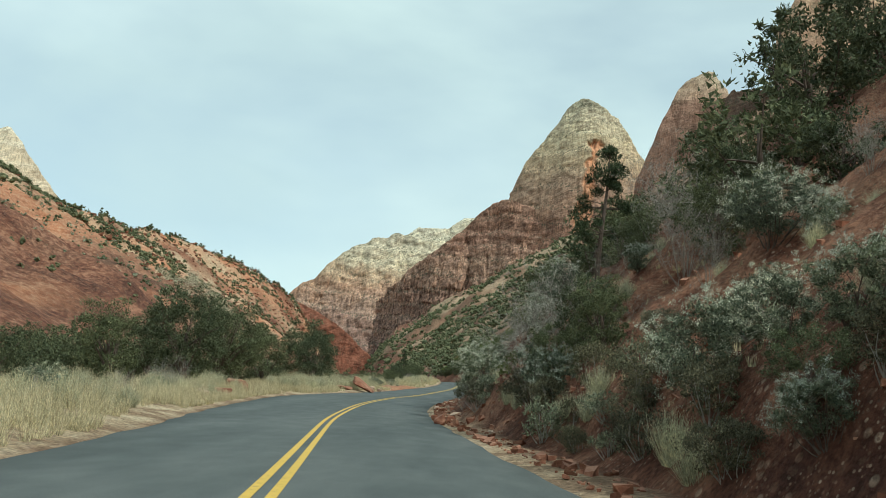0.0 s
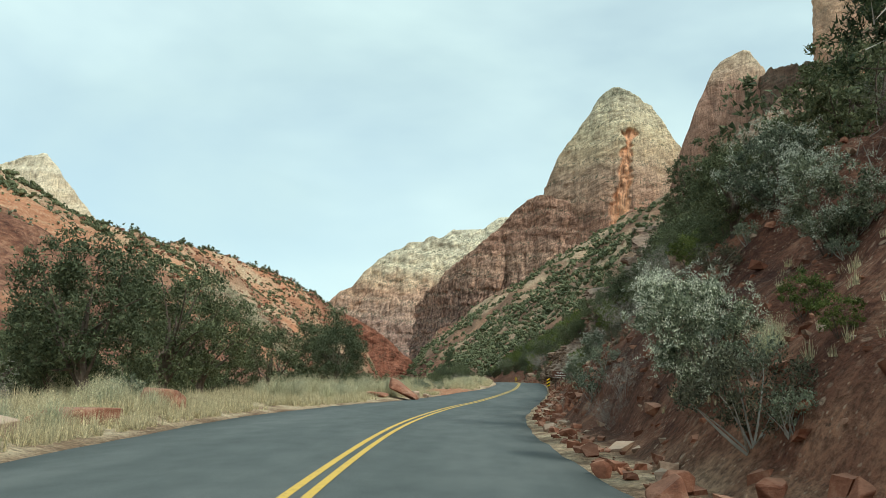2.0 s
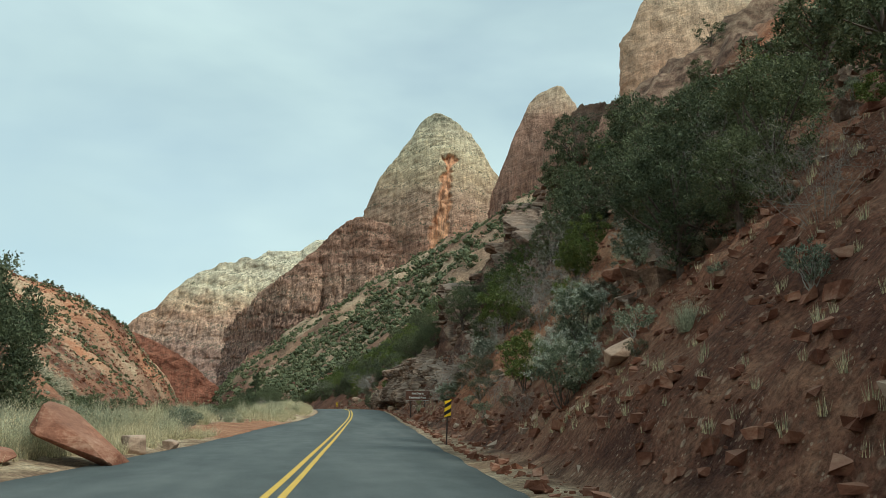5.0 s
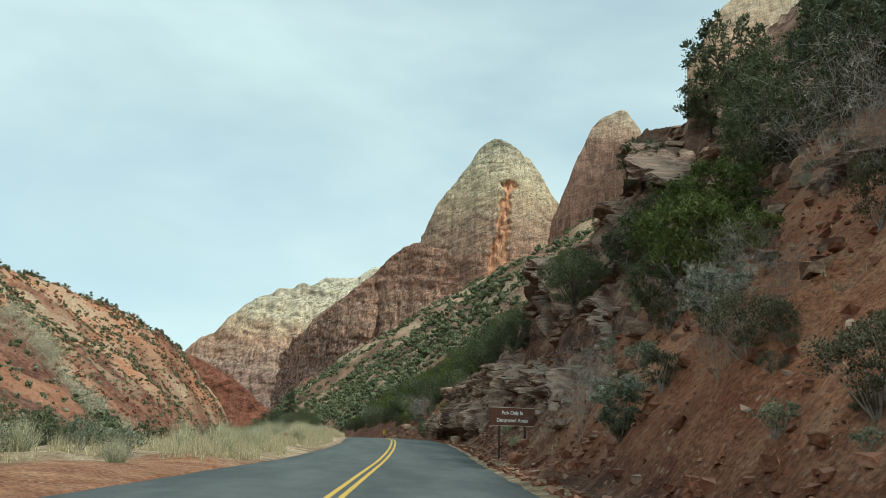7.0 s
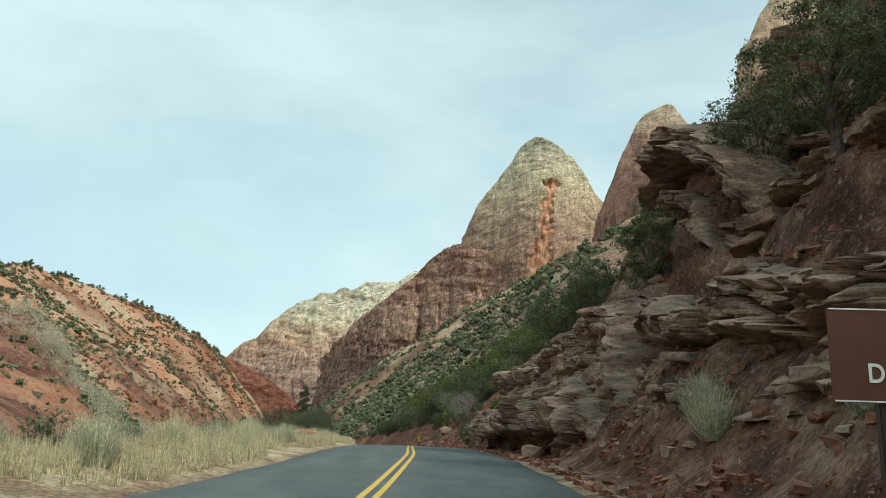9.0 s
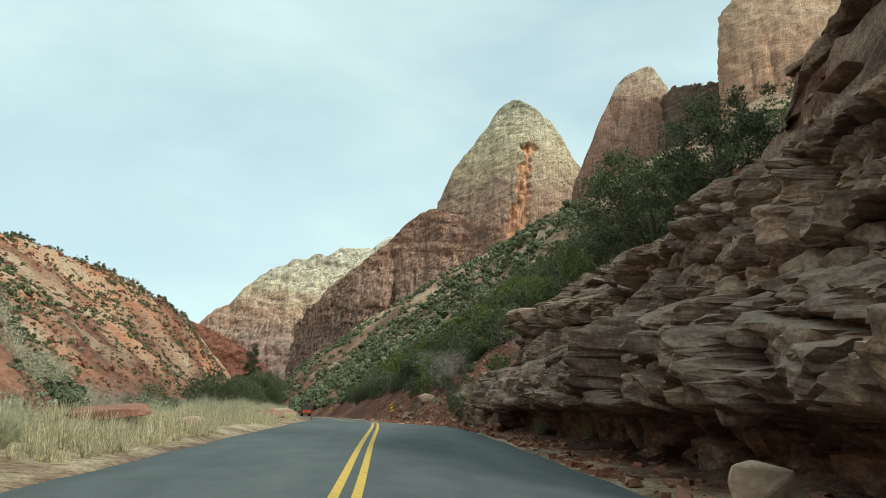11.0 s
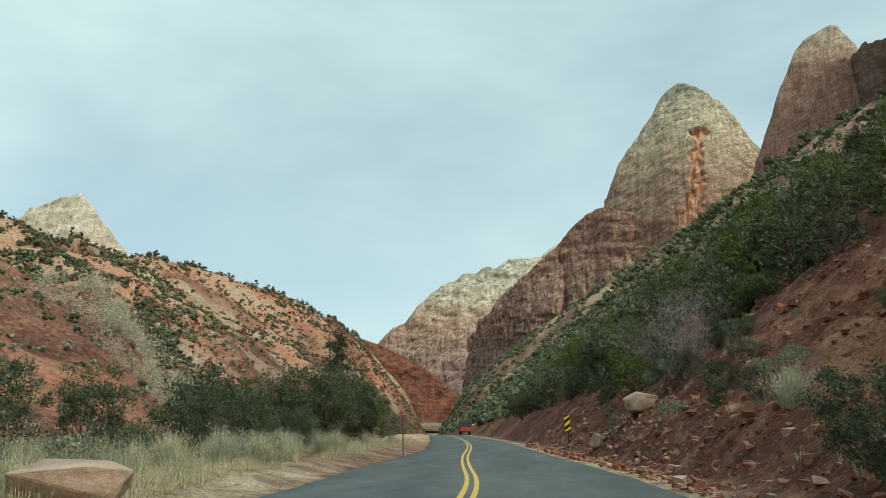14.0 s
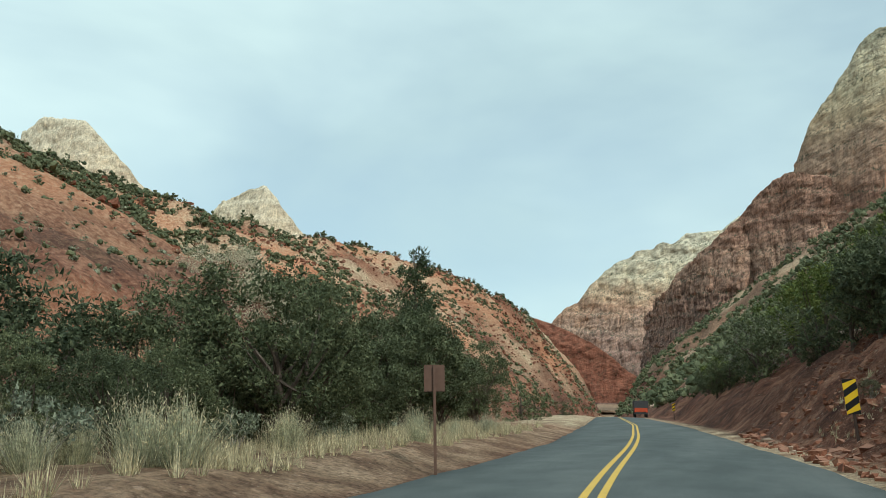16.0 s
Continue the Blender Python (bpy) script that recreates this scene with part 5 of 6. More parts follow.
def far_shrubs(name, label, spots, mat, seed, per=24, leaf=0.4, lumps=3, tall=0.8):
    """Shrubs too many to count, one mesh: spots are (x, y, radius). Each is a few ragged lumps under loose sprays."""
    r = np.random.default_rng(seed)
    sx, sy, sr = np.asarray(spots, float).T
    n = len(sx)
    foot = np.stack([sx, sy, ground_height(sx, sy) + sr * tall * 0.6], -1)
    pieces = []
    if lumps:
        off = r.normal(size=(n, lumps, 3)) * 0.42 * np.array([1, 1, tall])
        centres = (foot[:, None] + off * sr[:, None, None]).reshape(-1, 3)
        pieces.append(puffs(r, centres, np.repeat(sr, lumps) * r.uniform(0.45, 0.8, n * lumps), False))
    g = r.normal(size=(n, per, 3))
    g *= (r.random((n, per, 1)) ** 0.4) / (np.linalg.norm(g, axis=2)[..., None] + 1e-9)
    pos = foot[:, None] + g * sr[:, None, None] * np.array([1, 1, tall])
    d = g + r.normal(size=g.shape) * 0.7 + [0, 0, 0.4]
    d /= np.linalg.norm(d, axis=2)[..., None]
    e = np.cross(d, r.normal(size=g.shape))
    e /= np.linalg.norm(e, axis=2)[..., None] + 1e-9
    s = sr[:, None, None] * leaf * r.uniform(0.6, 1.4, (n, per, 1))
    V = np.stack([pos - d * s * 0.7 - e * s * 0.6, pos - d * s * 0.7 + e * s * 0.6, pos + d * s], 2).reshape(-1, 3)
    pieces.append((V, np.arange(n * per * 3).reshape(-1, 3)))
    return thing(name, label, "shrubs", kind="stuff", data=mesh(name, *joined(pieces), mat))


def strewn(seed, n, x_of, y0, y1, r0, r1, patch=None, keep=-0.2, power=1.0):
    r = np.random.default_rng(seed)
    y = y0 + (y1 - y0) * r.random(n) ** power
    x = x_of(y, r.random(n))
    rad = r.uniform(r0, r1, n) * (0.7 + 0.6 * r.random(n))
    if patch:
        ok = vnoise(x / patch, y / patch, seed + 0.5) > keep
        x, y, rad = x[ok], y[ok], rad[ok]
    return np.stack([x, y, rad], -1)


right_of = lambda lo, hi: (lambda y, u: toe_right(np.clip(y, -80, 4600)) + lo + (hi - lo) * u)
up_left = lambda lo, hi: (lambda y, u: foot_left(y) + (ridge_x(y) - foot_left(y)) * (lo + (hi - lo) * u))
far_shrubs("slope_woodland", "dark green juniper scrub covering the canyon slope", np.concatenate([
    strewn(105, 620, right_of(4, 120), 262, 330, 0.9, 1.9, 18, -0.3), strewn(101, 2100, right_of(4, 150), 325, 640, 1.2, 2.4, 22, -0.30), strewn(103, 360, right_of(60, 240), 40, 330, 1.4, 2.6, 25, -0.2)]), SCRUB, 1, 34, 0.24)
far_shrubs("high_woodland", "dark green scrub below the far cliffs", np.concatenate([strewn(102, 2300, right_of(2, 430), 520, 1380, 1.8, 3.2, 50, -0.15), strewn(104, 1800, right_of(2, 300), 560, 1150, 1.6, 3.0, 40, -0.35)]), SCRUB, 5, 14, 0.38)
far_shrubs("hill_scrub", "scattered dark junipers on the red hill", np.concatenate([
    strewn(111, 900, up_left(0.12, 1.0), 330, 900, 0.9, 1.9, 38, -0.1), strewn(116, 900, up_left(0.1, 1.0), 250, 950, 0.7, 1.5), strewn(113, 500, up_left(0.35, 1.0), 380, 600, 1.2, 2.4, 45, -0.1),
    strewn(114, 900, up_left(0.05, 1.0), 600, 950, 1.0, 2.0, 30, -0.1), strewn(117, 900, up_left(0.55, 1.0), 290, 560, 1.0, 2.2, 40, -0.25), strewn(118, 420, up_left(0.04, 1.0), 130, 335, 0.5, 1.3), strewn(115, 300, up_left(0.0, 1.0), 950, 1400, 1.4, 2.6)]), SCRUB, 2, 16, 0.30)
far_shrubs("ridge_junipers", "small junipers standing along the ridge", np.concatenate([strewn(112, 420, up_left(0.93, 1.03), 200, 1000, 0.8, 1.8), strewn(119, 60, up_left(0.96, 1.02), 300, 900, 1.2, 1.9)]), JUNIPER, 7, 30, 0.26, 4, 1.5)
gs = np.random.default_rng(37)
gully_x = -66 - 120 * gs.random(800)
belt = strewn(124, 2200, up_left(0.5, 1.02), 290, 455, 0.8, 1.8, 22, -0.3)
belt = belt[(gully_line(belt[:, 0]) - belt[:, 1] > 8) & (gully_line(belt[:, 0]) - belt[:, 1] < 120)]
far_shrubs("ridge_woodland", "dark green junipers thick below the ridge", belt, SCRUB, 8, 26, 0.26)
far_shrubs("gully_scrub", "dark scrub lining the gully behind the red spur", np.stack([gully_x, gully_line(gully_x) + 2 + 38 * gs.random(800) ** 1.3, gs.uniform(0.8, 2.2, 800)], -1), SCRUB, 6, 20, 0.26)
far_shrubs("hill_sage", "pale grey brush on the red hill", np.concatenate([
    strewn(121, 1900, up_left(0.04, 1.0), 190, 900, 0.5, 1.2, 30, -0.1), strewn(123, 900, up_left(0.0, 0.9), 180, 340, 0.25, 0.7), strewn(122, 260, up_left(-0.12, 0.08), 230, 520, 0.8, 1.6)]), SAGE, 3, 22, 0.26, 2)
grove = np.random.default_rng(31)
middle = np.repeat(np.array([(-97, 331), (-108, 340), (-104, 372), (-125, 358), (-147, 402)], float), 30, 0)
spot = middle + grove.normal(size=(150, 2)) * (10, 8)
far_shrubs("bare_grove", "pale leafless grove in the gully", np.column_stack([spot, grove.uniform(2.0, 4.4, 150)]), PALE_TWIG, 4, 360, 0.062, 0, 1.1)


# ---- grass ----
def grass(name, label, spots, seed, blades=22, tall=0.42):
    r = np.random.default_rng(seed)
    x, y, s = np.asarray(spots, float).T
    z = ground_height(x, y)
    n = len(x)
    a = r.uniform(0, 2 * np.pi, (n, blades))
    out = r.random((n, blades)) ** 0.7
    foot = np.stack([x[:, None] + 0.05 * np.cos(a), y[:, None] + 0.05 * np.sin(a), z[:, None] - 0.04 + 0 * a], -1)
    h = tall * s[:, None] * r.uniform(0.5, 1.1, a.shape)
    tip = np.stack([x[:, None] + np.cos(a) * out * h * 0.75, y[:, None] + np.sin(a) * out * h * 0.75, z[:, None] + h * (1.05 - 0.4 * out)], -1)
    side = np.stack([-np.sin(a), np.cos(a), 0 * a], -1) * 0.0065 * s[:, None, None]
    V = np.stack([foot - side, foot + side, tip], 2).reshape(-1, 3)
    return thing(name, label, "grass", kind="stuff", data=mesh(name, V, np.arange(n * blades * 3).reshape(-1, 3), DRY_GRASS))


r = np.random.default_rng(9)
vy = r.uniform(-3, 222, 15000)
vx = edge_left(vy) - 0.5 - 6.6 * r.random(15000) ** 1.4
bald = (vnoise(vx / 3.0, vy / 5.0, 2.0) > -0.25) & ~((80 < vy) & (vy < 100) & (edge_left(vy) - vx < 3)) & ~((vy > 168) & ((edge_left(vy) - vx < 1.4) | (r.random(15000) < 0.35)))
grass("verge_grass", "dry straw-coloured grass along the verge", np.stack([vx, vy, r.uniform(0.5, 1.4, 15000)], -1)[bald], 1)
ty_ = np.concatenate([r.uniform(-3, 48, 3600), r.uniform(52, 78, 1900), r.uniform(98, 150, 1900), r.uniform(150, 176, 900)])
tx_ = edge_left(ty_) - 1.0 - 5.0 * r.random(len(ty_)) ** 1.2
tufted = vnoise(tx_ / 2.0, ty_ / 2.6, 8.0) > -0.15
grass("tall_grass", "tall pale bunch grass on the verge", np.stack([tx_, ty_, r.uniform(0.7, 1.4, len(ty_))], -1)[tufted], 3, 20, 0.55)
by = r.uniform(0, 215, 6500)
bx = edge_right(by) + 1.8 + 16 * r.random(6500) ** 1.3
patch = (vnoise(bx / 4.0, by / 6.0, 5.0) > 0.1) & ~((124 < by) & (by < 168) & (bx - edge_right(by) < 4.4))
grass("bank_grass", "dry grass tufts on the red bank", np.stack([bx, by, r.uniform(0.5, 1.2, 6500)], -1)[patch], 2, 20, 0.22)


# ---- rocks ----
def rock_mesh(name, seed, size, mat, boxy=0.6):
    """A broken block: the hull of a handful of knocked-about corners, its edges worn."""
    rr = np.random.default_rng(seed)
    u = rr.normal(size=(20, 3))
    u /= np.linalg.norm(u, axis=1)[:, None]
    u = np.sign(u) * np.abs(u) ** boxy
    u *= rr.uniform(0.40, 0.56, (20, 1))
    bm = bmesh.new()
    for p in u:
        bm.verts.new(p)
    bmesh.ops.convex_hull(bm, input=bm.verts[:])
    bmesh.ops.delete(bm, geom=[v for v in bm.verts if not v.link_faces], context="VERTS")
    bmesh.ops.dissolve_limit(bm, angle_limit=0.12, verts=bm.verts[:], edges=bm.edges[:])
    bmesh.ops.bevel(bm, geom=bm.edges[:], offset=0.025, segments=1, affect="EDGES")
    bmesh.ops.triangulate(bm, faces=[f for f in bm.faces if len(f.verts) > 4])
    bmesh.ops.scale(bm, vec=size, verts=bm.verts)
    me = bpy.data.meshes.new(name)
    bm.to_mesh(me)
    bm.free()
    me.materials.append(mat)
    return me


def boulder(x, y, size, mat, label, tilt=(0, 0, 0), up=0.0, seed=1, name="boulder", group=""):
    z = floor_at(x, y) + up + size[2] * 0.28
    return thing(name, label, "rock", group, at=pose(x, y, z, *tilt), data=rock_mesh(name, seed, size, mat))


RED_FALL, PALE_FALL = "broken red sandstone boulder lying beside the road", "pale sandstone block lying beside the road"
for n, (x, y, s, h) in enumerate([(-0.5, 25.0, 0.55, 0.6), (0.6, 25.3, 0.5, 0.45), (-0.15, 26.3, 0.6, 0.4), (0.05, 24.3, 0.4, 0.3), (0.9, 24.2, 0.45, 0.35), (-0.75, 28.0, 0.4, 0.35), (-0.6, 30.5, 0.45, 0.35), (-0.6, 35.0, 0.5, 0.3),
                                  (0.05, 46.4, 0.6, 0.55), (0.5, 48.6, 0.5, 1.0), (-0.2, 43.5, 0.6, 0.3), (-0.45, 40.5, 0.5, 0.3), (4.35, 103.9, 0.9, 0.65), (4.9, 105.2, 0.6, 0.5), (3.9, 101.3, 0.4, 0.3), (5.0, 185.5, 0.6, 0.4), (5.9, 156.6, 0.75, 0.6)]):
    boulder(x, y, (s * 0.75, s * 0.65, h * 0.8), RED_ROCK, RED_FALL, (7 * n % 25 - 12, 11 * n % 25 - 12, 47 * n), seed=n + 1, group="fallen rocks on the shoulder")
for n, (x, y, s, h) in enumerate([(-0.9, 36.4, 0.35, 0.25), (5.4, 166.5, 0.6, 0.45), (3.0, 196.4, 1.0, 0.75), (4.7, 194.0, 1.6, 1.0), (14.8, 192.5, 1.6, 1.2), (49.5, 551, 6, 5), (5.0, 130.7, 0.9, 0.7)]):
    boulder(x, y, (s, s * 0.8, h), PALE_ROCK, PALE_FALL, (9 * n % 20 - 10, 5 * n % 20 - 10, 61 * n), seed=n + 31)
boulder(2.4, 39.5, (0.9, 0.45, 0.22), PALE_ROCK, "pale flat slab lying on the red bank", (0, -32, 20), 0.05, 51, "rock_slab")
boulder(3.2, 37.0, (0.9, 0.5, 0.35), RED_ROCK, "red sandstone slab lying on the red bank", (10, -36, 30), 0.05, 52, "rock_slab")
boulder(2.5, 48.3, (0.7, 0.6, 0.45), PALE_ROCK, "pale block on the red bank", (0, -20, 0), 0.0, 53)
boulder(3.2, 62.8, (0.85, 0.7, 0.5), PALE_ROCK, "tawny block lodged in the red bank", (5, -25, 30), 0.0, 71)
boulder(8.8, 77.2, (1.0, 0.8, 0.7), RED_ROCK, "squarish red boulder on the slope", (0, -10, 20), 0.1, 72)
for n, (x, y, w) in enumerate([(24.1, 125.3, 1.8), (22.4, 125.2, 1.9), (20.9, 128.4, 1.6)]):
    boulder(x, y, (w, w * 1.1, 0.55), PALE_ROCK, "pale flat slab lodged among the high ledges", (6 * n - 6, -12, 30 * n), 0.25, 73 + n, "rock_slab")
boulder(-8.0, 65.2, (2.5, 2.0, 0.6), RED_ROCK, "big tilted red sandstone slab on the verge", (12, 30, 12), 0.4, 54, "tilted_slab")
boulder(-9.6, 63.4, (2.0, 1.6, 0.5), RED_ROCK, "low mound of red rock under the tilted slab", (0, 0, 40), -0.1, 55, "rock_mound")
boulder(-11.4, 38.2, (1.4, 1.2, 0.95), RED_ROCK, "rounded pinkish boulder in the dry grass", (0, 0, 10), 0.0, 56)
boulder(-10.6, 29.5, (1.3, 0.9, 0.6), PALE_ROCK, "flat pinkish rock in the dry grass", (0, 5, 20), 0.0, 57)
boulder(-11.0, 33.5, (2.2, 1.0, 0.5), RED_ROCK, "flat red rock in the dry grass", (0, 0, 60), 0.0, 58)
boulder(-7.7, 69.0, (0.8, 0.6, 0.6), PALE_ROCK, "pink boulder in the dry grass", (0, 0, 33), 0.0, 59)
boulder(-7.2, 71.4, (0.5, 0.45, 0.4), PALE_ROCK, "grey-white stone in the dry grass", (0, 0, 70), 0.0, 60)
boulder(-4.9, 139.3, (1.7, 1.3, 0.32), RED_ROCK, "flat overhanging sandstone slab on the verge", (4, -6, 15), 0.22, 61, "rock_slab")
boulder(-5.0, 139.4, (1.3, 1.0, 0.4), RED_ROCK, "red rock block under the flat slab", (0, 0, 5), 0.0, 62)
boulder(-3.9, 142.4, (0.7, 0.55, 0.4), PALE_ROCK, "pink boulder on the verge", (0, 0, 50), 0.0, 63)
boulder(-5.0, 164.0, (0.6, 0.5, 0.5), PALE_ROCK, "pale boulder on the verge", (0, 0, 15), 0.0, 64)
boulder(-4.5, 160.4, (1.5, 1.1, 0.45), RED_ROCK, "broad pink slab on the verge", (3, 0, 25), 0.05, 65, "rock_slab")
boulder(-5.4, 171.3, (2.0, 1.3, 0.55), PALE_ROCK, "broad pale slab on the verge", (0, 3, 12), 0.1, 66, "rock_slab")
boulder(-5.2, 116.5, (0.6, 0.5, 0.55), RED_ROCK, "small red boulder in the dry grass", (0, 0, 20), 0.0, 67)
boulder(-6.6, 114.0, (0.9, 0.7, 0.6), RED_ROCK, "dark red boulder in the dry grass", (0, 0, 80), 0.0, 68)


def stones(name, label, spots, mat, seed):
    r = np.random.default_rng(seed)
    x, y, s = np.asarray(spots, float).T
    z = ground_height(x, y)
    n = len(x)
    corner = np.array([(-1, -1, -1), (1, -1, -1), (1, 1, -1), (-1, 1, -1), (-1, -1, 1), (1, -1, 1), (1, 1, 1), (-1, 1, 1)]) * 0.5
    V = corner[None] * r.uniform(0.35, 1.35, (n, 8, 3)) * s[:, None, None] * np.array([1.25, 1, 0.75])
    a = r.uniform(0, 2 * np.pi, n)
    t = r.uniform(-0.4, 0.4, n)
    V = np.stack([V[..., 0] * np.cos(a)[:, None] - V[..., 1] * np.sin(a)[:, None], V[..., 0] * np.sin(a)[:, None] + V[..., 1] * np.cos(a)[:, None], V[..., 2] + t[:, None] * V[..., 0]], -1)
    V = V + np.stack([x, y, z + s * 0.10], -1)[:, None]
    quad = np.array([(0, 3, 2, 1), (4, 5, 6, 7), (0, 1, 5, 4), (1, 2, 6, 5), (2, 3, 7, 6), (3, 0, 4, 7)])
    F = (np.arange(n)[:, None, None] * 8 + quad).reshape(-1, 4)
    return thing(name, label, "stones", kind="stuff", data=mesh(name, V.reshape(-1, 3), F, mat))


r = np.random.default_rng(19)
sy = r.uniform(-2, 215, 7500)
so = 0.35 + 14 * r.random(7500) ** 2.2
sx = edge_right(sy) + so
clear = ~((126 < sy) & (sy < 167) & (so > 2.4) & (so < 4.6))
stones("bank_stones", "loose red stones on the bank and shoulder", np.stack([sx, sy, 0.03 + 0.20 * r.random(7500) ** 3.0], -1)[clear], RED_ROCK, 1)
by_ = r.uniform(16, 215, 1500)
bo_ = 1.5 + 15 * r.random(1500) ** 1.4
ok_ = ~((122 < by_) & (by_ < 168)) & (vnoise(by_ / 6, bo_ / 3, 4.4) > -0.35)
stones("bank_blocks", "broken red rock debris on the bank", np.stack([edge_right(by_) + bo_, by_, 0.08 + 0.22 * r.random(1500) ** 3], -1)[ok_], RED_ROCK, 6)
qy = r.uniform(44, 112, 900)
qo = 4.5 + 24 * r.random(900)
q_ok = vnoise(qy / 7, qo / 4, 9.4) > -0.1
stones("slope_rocks", "dark brown ledge rocks strewn over the slope", np.stack([edge_right(qy) + qo, qy, 0.3 + 0.9 * r.random(900) ** 2.2], -1)[q_ok], LEDGE_ROCK, 7)
uy = r.uniform(46, 128, 5200)
uo = 1.6 + 20 * r.random(5200) ** 1.5
u_ok = (vnoise(uy / 5, uo / 3, 2.4) > -0.3) & ~((124 < uy) & (uo < 5))
stones("slope_rubble", "small broken brown stones covering the slope", np.stack([edge_right(uy) + uo, uy, 0.04 + 0.20 * r.random(5200) ** 2.6], -1)[u_ok], RED_ROCK, 8)
wy_ = r.uniform(168, 222, 1600)
stones("bank_rubble", "broken rock and stones on the far bank", np.stack([edge_right(wy_) + 0.9 + 9 * r.random(1600) ** 1.5, wy_, 0.05 + 0.22 * r.random(1600) ** 2.6], -1), RED_ROCK, 9)
sy2 = r.uniform(20, 215, 1500)
stones("pale_stones", "loose pale stones on the bank", np.stack([edge_right(sy2) + 0.6 + 14 * r.random(1500) ** 1.5, sy2, 0.04 + 0.26 * r.random(1500) ** 3], -1)[~((126 < sy2) & (sy2 < 167))], PALE_ROCK, 2)
hy = r.uniform(220, 800, 1500)
stones("hill_rocks", "pale and red blocks scattered on the slopes", np.stack([toe_right(hy) + 4 + 150 * r.random(1500), hy, 0.4 + 1.6 * r.random(1500) ** 3], -1), PALE_ROCK, 3)
ly = r.uniform(330, 900, 4600)
lu = 0.03 + 1.0 * r.random(4600)
stones("hill_crags", "red rock outcrops on the hill", np.stack([foot_left(ly) + (ridge_x(ly) - foot_left(ly)) * lu, ly, 0.5 + 2.0 * r.random(4600) ** 2.4], -1), RED_ROCK, 4)


# ---- rock wall beside the road ----
def blocks(Y, Z, seed, tall, level_gap=0.22):
    """How far blocks between level beds and upright joints stand out."""
    bed = Z + 0.22 * vnoise(Y / 4.0, Z * 0.4, seed) + 0.05 * vnoise(Y / 0.9, Z, seed)
    level = bed / tall + 0.5 * vnoise(bed / 1.3, Y / 9.0, seed)
    tier = np.floor(level)
    fz = level - tier
    key = tier * 0 + int(seed * 10)
    wide = tall * (0.55 + 1.3 * hash3(tier, key, key))
    c = Y / wide + 7 * hash3(tier, key + 1, key) + 0.3 * vnoise(Z * 1.3 / tall, Y * 0.4 / tall, seed)
    k = np.floor(c)
    f = c - k
    tilt = (f - 0.5) * (hash3(k, tier, key + 4) - 0.5) * wide * 0.7 + (fz - 0.5) * (hash3(k, tier, key + 5) - 0.3) * tall * 0.6
    gap = 0.30 * np.exp(-(np.minimum(f, 1 - f) * wide / 0.075) ** 2) + level_gap * np.exp(-(np.minimum(fz, 1 - fz) * tall / 0.06) ** 2)
    return (hash3(k, tier, key) - 0.5) * 0.6 * tall + tilt - gap * tall


def facets(Y, Z, seed, wide, tall):
    """Broken angular faces, each with its own set-back and tilt, and open cracks between them."""
    u, v = Y / wide + 0.22 * vnoise(Y / wide * 0.7, Z / tall * 0.7, seed), Z / tall + 0.18 * vnoise(Y / wide, Z / tall, seed + 4)
    iu, iv, key = np.floor(u), np.floor(v), np.zeros_like(u) + int(seed * 10)
    near, second = np.full(u.shape, 9.0), np.full(u.shape, 9.0)
    face = np.zeros_like(u)
    for a in (-1, 0, 1):
        for b in (-1, 0, 1):
            cu, cv = iu + a, iv + b
            du, dv = u - cu - 0.12 - 0.76 * hash3(cu, cv, key), v - cv - 0.2 - 0.6 * hash3(cu, cv, key + 1)
            d = 0.62 * np.maximum(np.abs(du), np.abs(dv)) + 0.38 * np.hypot(du, dv)
            lift = hash3(cu, cv, key + 2) - 0.5 + du * 1.3 * (hash3(cu, cv, key + 3) - 0.5) + dv * 1.3 * (hash3(cu, cv, key + 5) - 0.35)
            second = np.where(d < near, near, np.minimum(second, d))
            face = np.where(d < near, lift, face)
            near = np.minimum(near, d)
    return face - 0.55 * np.exp(-((second - near) / 0.06) ** 2)


